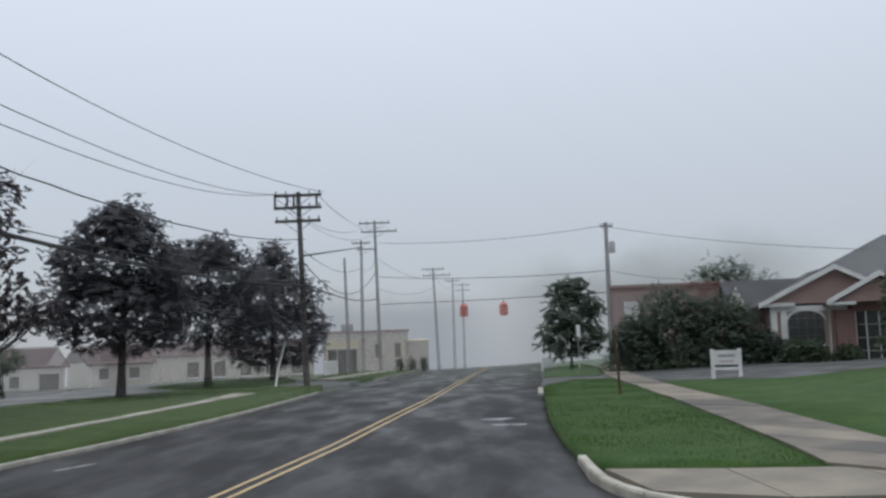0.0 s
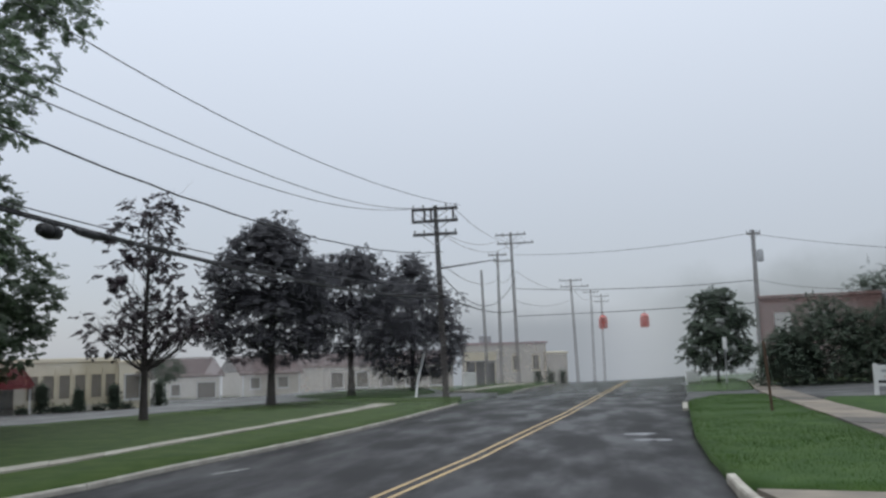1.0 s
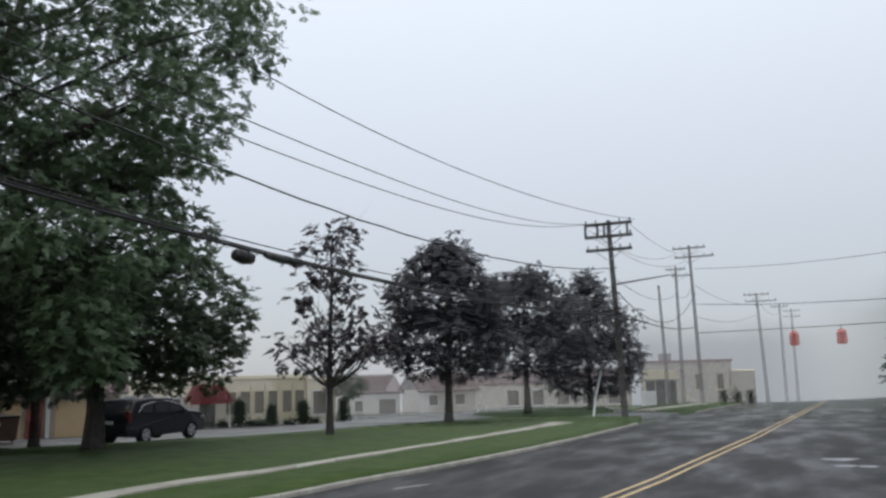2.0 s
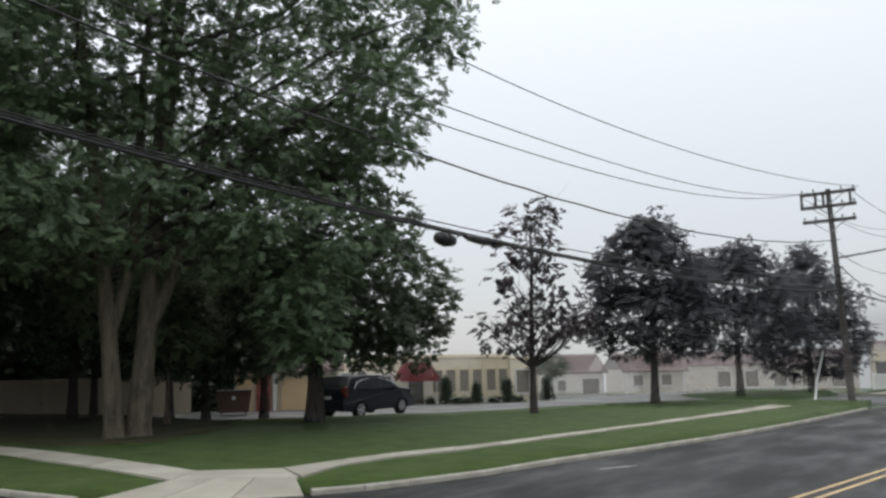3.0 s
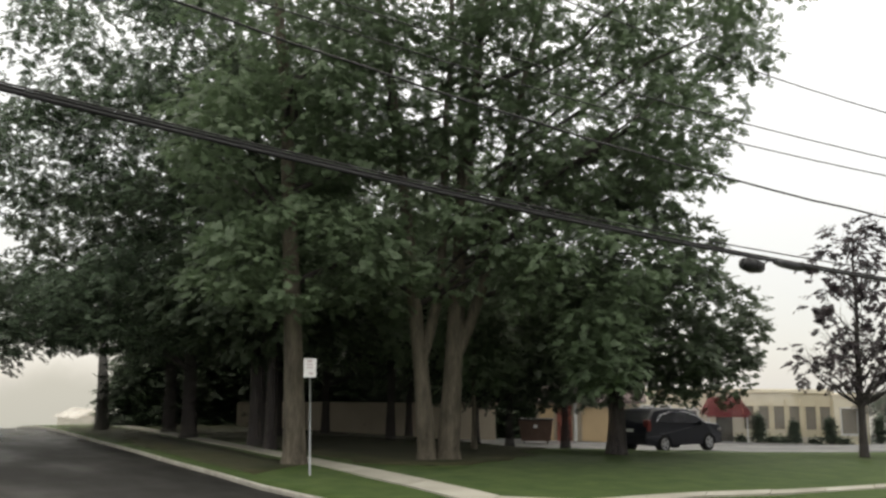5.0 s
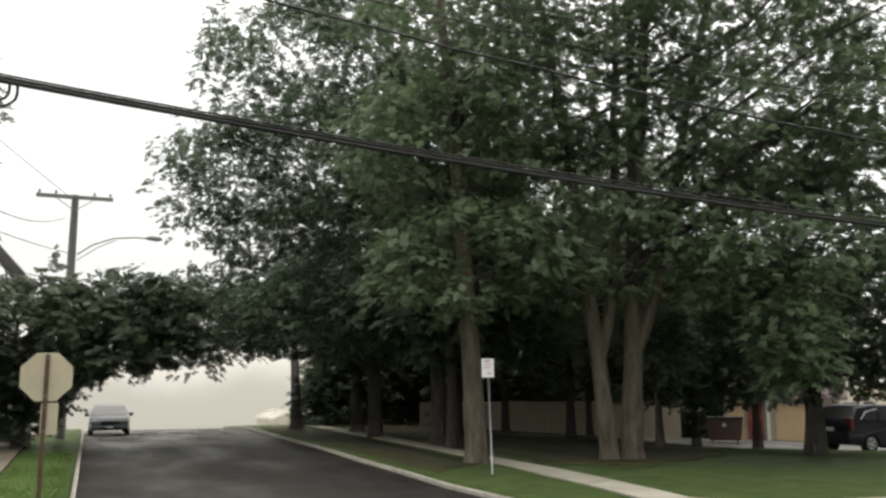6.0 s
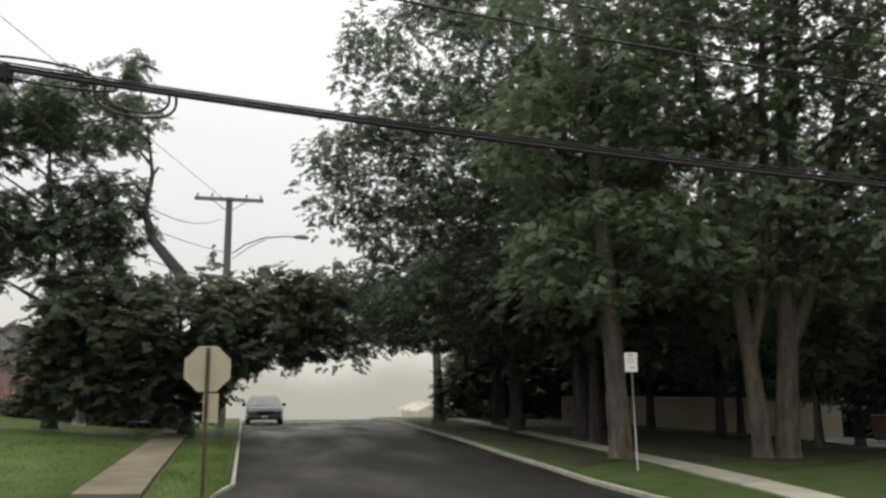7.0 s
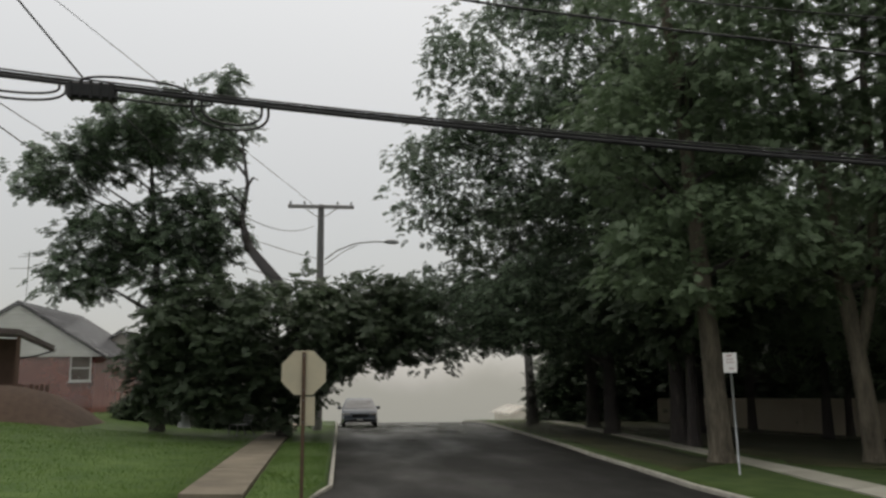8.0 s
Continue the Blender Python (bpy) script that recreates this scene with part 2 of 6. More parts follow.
def mesh_object(name, bm, mat, parent=None):
    me = bpy.data.meshes.new(name)
    bm.normal_update()
    bm.to_mesh(me)
    bm.free()
    me.materials.append(mat)
    ob = new(name, me)
    if parent:
        ob.parent = parent
    return ob


def part(name, bm, mat, parent, label=""):
    ob = mesh_object(name, bm, mat, parent)
    if label:
        ob["label"] = label
    return ob


def thing(name, m, label, category, group="", kind=""):
    ob = new(name)
    ob.matrix_basis = m
    ob.empty_display_size = 0.3
    return tagged(ob, label, category, group, kind)


def box(bm, lo, hi, m=None, bevel=0.0):
    c = [(a + b) / 2 for a, b in zip(lo, hi)]
    r = bmesh.ops.create_cube(bm, size=1, matrix=(m or Matrix()) @ Matrix.Translation(c) @ Matrix.Diagonal((hi[0] - lo[0], hi[1] - lo[1], hi[2] - lo[2], 1)))
    if bevel:
        es = list({e for v in r["verts"] for e in v.link_edges})
        bmesh.ops.bevel(bm, geom=es, offset=bevel, segments=1, affect="EDGES")
    return bm


def tube(bm, pts, radii, sides=8, cap=True):
    """A round tube along points, with a radius at each."""
    pts = [Vector(p) for p in pts]
    if isinstance(radii, (int, float)):
        radii = [radii] * len(pts)
    rings, ref = [], None
    for k, p in enumerate(pts):
        d = (pts[min(k + 1, len(pts) - 1)] - pts[max(k - 1, 0)]).normalized()
        ref = ref or (Vector((1, 0, 0)) if abs(d.x) < 0.9 else Vector((0, 1, 0)))
        a = d.cross(ref).normalized()
        b = d.cross(a)
        rings.append([bm.verts.new(p + (a * math.cos(2 * math.pi * s / sides) + b * math.sin(2 * math.pi * s / sides)) * radii[k]) for s in range(sides)])
    for r0, r1 in zip(rings, rings[1:]):
        for s in range(sides):
            f = bm.faces.new((r0[s], r0[(s + 1) % sides], r1[(s + 1) % sides], r1[s]))
            f.smooth = True
    if cap:
        bm.faces.new(rings[0])
        bm.faces.new(list(reversed(rings[-1])))
    return bm


def prism(bm, outline, depth, m=None):
    """An outline in x and z, pushed depth along y."""
    m = m or Matrix()
    f0 = [bm.verts.new(m @ Vector((x, 0, z))) for x, z in outline]
    f1 = [bm.verts.new(m @ Vector((x, depth, z))) for x, z in outline]
    n = len(outline)
    bm.faces.new(f0)
    bm.faces.new(list(reversed(f1)))
    for k in range(n):
        bm.faces.new((f0[(k + 1) % n], f0[k], f1[k], f1[(k + 1) % n]))
    bmesh.ops.recalc_face_normals(bm, faces=bm.faces[:])
    return bm


def B():
    return bmesh.new()


from mathutils import geometry


def densify(outline, step):
    pts = []
    for (x0, y0), (x1, y1) in zip(outline, outline[1:] + outline[:1]):
        k = max(1, int(math.hypot(x1 - x0, y1 - y0) / step))
        pts += [(x0 + (x1 - x0) * s / k, y0 + (y1 - y0) * s / k) for s in range(k)]
    return pts


def inside(x, y, outline):
    hit = False
    for (x0, y0), (x1, y1) in zip(outline, outline[1:] + outline[:1]):
        if (y0 > y) != (y1 > y) and x < x0 + (y - y0) / (y1 - y0) * (x1 - x0):
            hit = not hit
    return hit


def slab(name, outline, mat, lift, step=2.0, skirt=0.3, rough=0.0, label="", kind="structure", category=""):
    """A sheet of ground that follows the lie of the land, with an edge that goes down."""
    edge = densify(outline, step)
    xs, ys = [p[0] for p in outline], [p[1] for p in outline]
    pts = [Vector(p) for p in edge]
    for i in range(int((max(xs) - min(xs)) / step) + 1):
        for j in range(int((max(ys) - min(ys)) / step) + 1):
            x, y = min(xs) + (i + 0.5) * step, min(ys) + (j + 0.5) * step
            if inside(x, y, outline) and min(math.hypot(x - a, y - b) for a, b in edge) > step * 0.45:
                pts.append(Vector((x, y)))
    n = len(edge)
    vs, _, fs, *_ = geometry.delaunay_2d_cdt(pts, [(k, (k + 1) % n) for k in range(n)], [], 1, 1e-4)
    bm = bmesh.new()
    bv = [bm.verts.new((v.x, v.y, H(v.x, v.y) + lift + rough * noise.noise((v.x * 0.5, v.y * 0.5, 0)))) for v in vs]
    for f in fs:
        bm.faces.new([bv[k] for k in f]).smooth = True
    bm.normal_update()
    if sum(f.normal.z for f in bm.faces) < 0:
        bmesh.ops.reverse_faces(bm, faces=bm.faces[:])
    if skirt:
        rim = [e for e in bm.edges if e.is_boundary]
        got = bmesh.ops.extrude_edge_only(bm, edges=rim)
        for v in got["geom"]:
            if isinstance(v, bmesh.types.BMVert):
                v.co.z -= skirt
    ob = mesh_object(name, bm, mat)
    return tagged(ob, label, category, "", kind)


def along(pts, step):
    """Points along a line, evenly spaced."""
    out = [pts[0]]
    for (x0, y0), (x1, y1) in zip(pts, pts[1:]):
        k = max(1, round(math.hypot(x1 - x0, y1 - y0) / step))
        out += [(x0 + (x1 - x0) * s / k, y0 + (y1 - y0) * s / k) for s in range(1, k + 1)]
    return out


def kerb(pts, label, width=0.12, top=0.095):
    """A kerb as one thing of cast lengths along a line."""
    pts = along(pts, 3.0)
    root = thing("kerb", Matrix(), label, "kerb", kind="structure")
    for (x0, y0), (x1, y1) in zip(pts, pts[1:]):
        d = Vector((x1 - x0, y1 - y0, 0)).normalized()
        nrm = Vector((-d.y, d.x, 0)) * width / 2
        bm = bmesh.new()
        e = d * 0.006
        lo = [Vector((x0, y0, H(x0, y0))) + e, Vector((x1, y1, H(x1, y1))) - e]
        rows = []
        for p in lo:
            rows.append([bm.verts.new(p + nrm * s + Vector((0, 0, z))) for s, z in ((-1, -0.2), (-1, top - 0.03), (-0.75, top), (0.75, top), (1, top - 0.03), (1, -0.2))])
        for k in range(5):
            bm.faces.new((rows[0][k], rows[0][k + 1], rows[1][k + 1], rows[1][k]))
        bm.faces.new(rows[0])
        bm.faces.new(list(reversed(rows[1])))
        bmesh.ops.recalc_face_normals(bm, faces=bm.faces[:])
        part("kerb_stone", bm, M_KERB, root)
    return root


def strip(name, pts, width, mat, lift, label, step=1.5, breaks=()):
    """A painted line that lies on the road."""
    pts = along(pts, step)
    bm = bmesh.new()
    last = None
    for k, (x, y) in enumerate(pts):
        (xa, ya), (xb, yb) = pts[max(k - 1, 0)], pts[min(k + 1, len(pts) - 1)]
        d = Vector((xb - xa, yb - ya, 0)).normalized()
        nrm = Vector((-d.y, d.x, 0)) * width / 2
        p = Vector((x, y, H(x, y) + lift))
        row = (bm.verts.new(p - nrm), bm.verts.new(p + nrm))
        if last:
            bm.faces.new((last[0], row[0], row[1], last[1]))
        last = row
    bmesh.ops.recalc_face_normals(bm, faces=bm.faces[:])
    ob = mesh_object(name, bm, mat)
    return tagged(ob, label, "road marking", "", "structure")


def paving(name, left, right, label, length=1.5, lift=0.165, mat=None, low=None):
    """A footpath of cast slabs between two lines of points."""
    root = thing(name, Matrix(), label, "footpath", kind="structure")
    n = max(1, round(sum(math.hypot(b[0] - a[0], b[1] - a[1]) for a, b in zip(left, left[1:])) / length))

    def on(line, s):
        ds = [math.hypot(b[0] - a[0], b[1] - a[1]) for a, b in zip(line, line[1:])]
        s *= sum(ds)
        for d, a, b in zip(ds, line, line[1:]):
            if s <= d or b is line[-1]:
                f = min(1, s / d)
                return a[0] + (b[0] - a[0]) * f, a[1] + (b[1] - a[1]) * f
            s -= d

    low = lift if low is None else low
    rises = (lift, low, low, lift)
    rnd = random.Random(name)
    for k in range(n):
        q = [on(left, (k + 0.008) / n), on(right, (k + 0.008) / n), on(right, (k + 0.992) / n), on(left, (k + 0.992) / n)]
        bm = bmesh.new()
        dz = rnd.uniform(-0.006, 0.006)
        top = [bm.verts.new((x, y, H(x, y) + z + dz)) for (x, y), z in zip(q, rises)]
        foot = [bm.verts.new((x, y, H(x, y) + z - 0.12)) for (x, y), z in zip(q, rises)]
        bm.faces.new(top)
        for s in range(4):
            bm.faces.new((top[s], top[(s + 1) % 4], foot[(s + 1) % 4], foot[s]))
        bmesh.ops.recalc_face_normals(bm, faces=bm.faces[:])
        part("paving_slab", bm, mat or M_CONCRETE, root)
    return root


def ground_pose(x, y, rz=0.0, lift=0.0):
    return pose(x, y, H(x, y) + lift, 0, 0, rz)


# ---- ground and roads ----
def ground_sheet():
    bm = bmesh.new()
    rings = [0, 6, 12, 18, 24, 30, 36, 42, 48, 54, 60, 68, 76, 84, 92, 100, 108, 118, 130, 150, 180, 230, 320, 500, 900, 2500]
    prev = None
    for r in rings:
        k = 72
        row = [bm.verts.new((r * math.cos(2 * math.pi * s / k), r * math.sin(2 * math.pi * s / k), 0)) for s in range(k)] if r else [bm.verts.new((0, 0, 0))]
        for v in row:
            v.co.z = H(v.co.x, v.co.y) - 0.16
        if prev:
            for s in range(k):
                if len(prev) == 1:
                    bm.faces.new((prev[0], row[s], row[(s + 1) % k]))
                else:
                    bm.faces.new((prev[s], row[s], row[(s + 1) % k], prev[(s + 1) % k]))
        prev = row
    for f in bm.faces:
        f.smooth = True
    return tagged(mesh_object("ground", bm, M_GRASS), "open grassy ground fading into mist", "ground", "", "structure")


def west(y):
    return float(np.interp(y, (-40, 10, 12, 13.6, 15.2, 17.2, 19.3, 22.2, 26.6, 34, 37, 80, 130), (-14.5, -9.5, -8.42, -8.1, -7.86, -7.38, -6.93, -6.45, -6.0, -5.58, -5.5, -2.0, 2.0)))


def mid(y):
    return float(np.interp(y, (-40, 0, 12, 15, 17.3, 29, 61, 130), (-10, -5.2, -3.04, -2.5, -2.1, -0.6, 2.5, 9)))


def east(y):
    return float(np.interp(y, (12, 13, 15.6, 20.1, 30.3, 45, 57, 130), (2.0, 2.1, 2.1, 2.4, 3.5, 5.2, 6.6, 15)))


ground_sheet()
YS = list(range(15, 131, 5))
slab("road", [(9.0, -40), (9.0, 9.5), (2.3, 10.2), (2.0, 11.8)] + [(east(y) + 0.1, y) for y in YS] + [(west(y) - 0.1, y) for y in reversed(YS)] +
     [(-8.6, 12), (-9.6, 9.9), (-12.2, 7.6), (-12.2, -3.5), (-14.5, -40)],
     M_ASPHALT, 0.0, 2.0, 0.1, label="wet dark asphalt road with paler worn tracks", category="road")
slab("side_street", [(-12.2, 7.6), (-14.3, 7.4), (-20, 7.4), (-35, 7.8), (-60, 8.7), (-110, 11), (-110, 1), (-60, -0.1), (-18, -0.25), (-14, -1.2), (-12.2, -3.5)],
     M_ASPHALT_SIDE, 0.0, 2.0, 0.1, label="damp asphalt side street darkened for the grove's shade, with a pale worn patch", category="road")
for off in (-0.13, 0.13):
    strip("centre_line", [(mid(y) + off, y) for y in (11, 14, 17, 22, 29, 45, 61, 80)], 0.085, M_YELLOW, 0.008, "worn yellow double centre line on asphalt")
for y in (15.0, 27.0, 39.0):
    strip("lane_dash", [(mid(y) - 4.25, y - 0.35), (mid(y) - 3.85, y + 0.45)], 0.1, M_WHITELINE, 0.008, "faded white lane dash on asphalt")
KW = [(west(y), y) for y in (37, 33, 28, 24, 21, 18, 15.2, 13, 11.4)] + [(-9.05, 10.6), (-9.5, 9.85)]
KN = [(-12.2, 7.5), (-12.8, 7.45), (-14.2, 7.33), (-17.0, 7.2), (-20.0, 7.32), (-24.3, 7.4), (-28.3, 7.58), (-35, 7.7), (-60, 8.6)]
kerb(KW, "pale weathered concrete kerb between asphalt and grass")
kerb(KN, "low dirty concrete kerb along the side street lawn")
kerb([(2.16, 13.4), (2.12, 12.3), (2.12, 11.4), (2.22, 10.8), (2.42, 10.2), (2.8, 9.6), (3.6, 9.1), (5.2, 8.8), (9, 8.6)], "chipped pale concrete kerb at the corner lawn", 0.15, 0.135)
kerb([(east(33), 33), (east(29), 29)], "short pale kerb end at the driveway", 0.2)
kerb([(-110, -0.4), (-60, -0.3), (-37, -0.2), (-18, -0.2), (-14.4, -1.0), (-12.6, -3.2)], "low concrete kerb beside the side street", 0.1, 0.07)
kerb([(west(y), y) for y in (52, 62, 75)], "pale concrete kerb beyond the driveway")
# lawns
LAWN_NW = [(x - 0.08, y) for x, y in KW] + [(-10.4, 10.35), (-11.15, 9.9), (-12.0, 9.15), (-12.3, 7.62)] + [(x, y + 0.08) for x, y in KN[1:]] + [(-62, 27), (-36, 25.5), (-24.5, 23.9), (-20.8, 23.4), (-18.2, 26), (-16.8, 31.5), (-15.2, 37.5), (-13.2, 42.5), (-10, 43.5), (-6.3, 44), (-5.9, 40)]
slab("lawn_northwest", LAWN_NW, M_LAWN, 0.13, 1.3, 0.25, 0.02, "mown green lawn with darker patches", category="lawn")
LAWN_E = [(east(y) + 0.1, y) for y in (13.6, 15.6, 20.1, 26, 32)] + [(4.3, 34.2), (5.7, 36.2), (7.1, 35), (6.5, 26.6), (6.15, 21.9), (5.65, 16.2), (5.4, 13), (5.1, 11.1), (2.35, 12.0)]
slab("lawn_east", LAWN_E, M_GRASS, 0.13, 1.0, 0.25, 0.02, "lush green corner lawn beside the footpath", category="lawn")
slab("lawn_east_far", [(5.1, 42), (6.0, 50), (7.2, 60), (10.2, 60), (9.4, 52), (8.6, 42), (7.4, 40)], M_GRASS, 0.13, 1.5, 0.25, 0.02, "green lawn strip with a young tree", category="lawn")
slab("lawn_house_east", [(8.3, 30.6), (7.65, 29), (7.35, 26.4), (7.15, 22.8), (7.05, 19), (6.8, 15.4), (6.68, 13), (6.6, 9), (30, 9), (34, 28), (14.7, 28.4), (11.1, 26.9)], M_GRASS, 0.13, 1.5, 0.25, 0.02, "green front lawn of the brick house", category="lawn")
slab("lawn_south", [(-16.0, -3.0), (-26, -3.15), (-42, -3.1), (-60, -3.4), (-62, -40), (-14.8, -40), (-13.4, -6)], M_LAWN_SOUTH, 0.13, 1.5, 0.25, 0.02, "mown front lawn of the brick bungalow", category="lawn")
slab("verge_south", [(-13.9, -0.9), (-15.8, -1.7), (-29.5, -1.95), (-60, -2.1), (-60, -0.4), (-37, -0.3), (-18, -0.3)], M_LAWN_SOUTH, 0.13, 1.2, 0.25, 0.02, "narrow grass verge with the stop sign", category="verge")
slab("lawn_beyond_driveway", [(west(53) - 0.1, 53), (west(64) - 0.1, 64), (west(78) - 0.1, 78), (-8, 79), (-9, 64), (-8.5, 54)], M_GRASS, 0.13, 2, 0.25, 0.02, "grass strip beyond the driveway", category="lawn")
slab("lawn_island", [(-10.2, 45.5), (-9.3, 53), (-12.0, 64), (-16.5, 62), (-17.5, 50), (-14.5, 45.5)], M_GRASS, 0.13, 2, 0.25, 0.02, "grass island under the misty maples", category="lawn")
def ragged(outline, step, by):
    """An outline with an uneven edge."""
    return [(x + by * noise.noise((x * 0.9, y * 0.9, 3)), y + by * noise.noise((x * 0.9, y * 0.9, 8))) for x, y in densify(outline, step)]


# Soil slabs under the trees, also laid to darken the ground for shade.
slab("shaded_worn_verge", ragged([(-18.8, 7.75), (-20.3, 9.5), (-26, 9.95), (-45, 10.7), (-45, 8.4), (-28, 7.95), (-21, 7.75)], 0.8, 0.15), M_SHADED_SOIL, 0.15, 1.0, 0.08, 0.02, "thin brownish grass on bare soil beside the kerb, darkened for tree shade", category="verge")
slab("shaded_worn_grove_floor", ragged([(-19.4, 11.5), (-26.7, 11.5), (-46, 12.4), (-46, 24.4), (-36, 24.6), (-26, 23), (-22.2, 19.2), (-19.6, 16.4), (-18.4, 13.6)], 1.0, 0.7), M_SHADED_SOIL, 0.15, 1.3, 0.08, 0.02, "thin brownish grass on bare soil under the trees, darkened for their shade", category="ground")
# parking lot and driveways
slab("parking_lot", [(-62, 27.2), (-36, 25.7), (-24.5, 24.1), (-21, 23.6), (-18.4, 26.1), (-17, 31.5), (-15.4, 37.6), (-13.2, 43), (-6.2, 44.4), (-5.2, 52), (-8.5, 54), (-12, 66), (-22, 74), (-38, 66), (-45, 45), (-62, 40)], M_LOT, 0.03, 2.5, 0.2, label="grey asphalt parking lot in front of the shops", category="parking lot")
slab("driveway_east", [(3.7, 32.4), (4.3, 34.6), (5.8, 36.5), (7.6, 35.2), (8.4, 30.9), (11.1, 27.1), (14.7, 28.6), (34, 28.4), (34, 36), (16, 35), (10.3, 47), (8.4, 41), (7.2, 39.6), (5.0, 41.6)], M_DRIVE, 0.1, 2, 0.1, label="grey asphalt driveway of the brick house", category="driveway")
# footpaths
paving("footpath_west", [(-10.3, 10.45), (-10.75, 11.95), (-10.6, 13.5), (-10.17, 14.9), (-9.87, 16.7), (-9.57, 18.8), (-9.25, 21.6), (-8.85, 24.9), (-8.48, 29.2), (-8.05, 36)], [(-11.4, 11.1), (-11.3, 12.4), (-11.1, 13.9), (-10.65, 15.2), (-10.3, 17.0), (-9.97, 19.3), (-9.55, 22.2), (-9.25, 25.7), (-8.98, 30.8), (-9.1, 36.6)], "pale concrete footpath crossing the lawn")
paving("footpath_landing", [(-10.3, 10.4), (-11.4, 11.08)], [(-11.98, 9.1), (-12.6, 10.05)], "concrete landing where the footpaths meet", 0.7)
paving("corner_ramp", [(-10.33, 10.35), (-11.12, 9.86), (-11.96, 9.08)], [(-9.5, 9.7), (-10.5, 8.6), (-12.1, 7.6)], "pale concrete ramp down to the crossing", 0.65, low=0.02)
paving("footpath_north_side", [(-12.62, 10.07), (-13.5, 10.22), (-15.7, 10.48), (-18.2, 10.7), (-20.6, 10.78), (-26.7, 10.98), (-50, 12.1)], [(-12.0, 9.1), (-14.2, 9.43), (-16.3, 9.6), (-18.9, 9.88), (-21.5, 10.1), (-25.8, 10.35), (-50, 11.3)], "pale concrete footpath under the big trees")
paving("footpath_east", [(9.6, 52), (7.4, 38), (7.0, 34), (6.4, 26.6), (6.05, 21.9), (5.55, 16.2), (5.3, 13), (5.05, 11.2)], [(10.8, 52), (8.5, 38.4), (7.85, 31.5), (7.4, 26.4), (7.2, 22.8), (7.1, 19), (6.85, 15.4), (6.72, 13), (6.6, 8.9)], "weathered concrete footpath beside the lawns", mat=M_PATH_OLD)
paving("footpath_apron", [(2.24, 12.0), (5.05, 11.05), (6.9, 10.6)], [(2.5, 10.25), (4.2, 9.25), (6.9, 8.85)], "concrete footpath slabs at the corner", 1.6, 0.135, M_APRON)
paving("footpath_south", [(-15.8, -1.75), (-29.5, -2.0), (-45, -2.15)], [(-15.9, -2.9), (-28, -3.05), (-45, -3.1)], "worn sandy footpath beside the verge", 5.0, mat=M_SAND)
paving("footpath_north_far", [(-6.9, 53), (-5.2, 66), (-4.2, 74)], [(-8.2, 53.2), (-6.5, 66), (-5.5, 74)], "pale concrete footpath beyond the driveway")
# pale worn spots on the road
for k, (x, y, a, b) in enumerate(((1.45, 21.1, 0.55, 0.3), (1.35, 19.7, 0.25, 0.22), (1.75, 19.6, 0.2, 0.2))):
    bm = B()
    vs = [bm.verts.new((x + a * math.cos(q * 0.5236) * (1 + 0.3 * noise.noise((q, k, 3))), y + b * math.sin(q * 0.5236) * (1 + 0.3 * noise.noise((q, k, 7))), H(x, y) + 0.006)) for q in range(12)]
    bm.faces.new(vs)
    tagged(mesh_object("road_patch", bm, M_PATCH), "pale worn spot on the wet asphalt", "road patch", "", "structure")


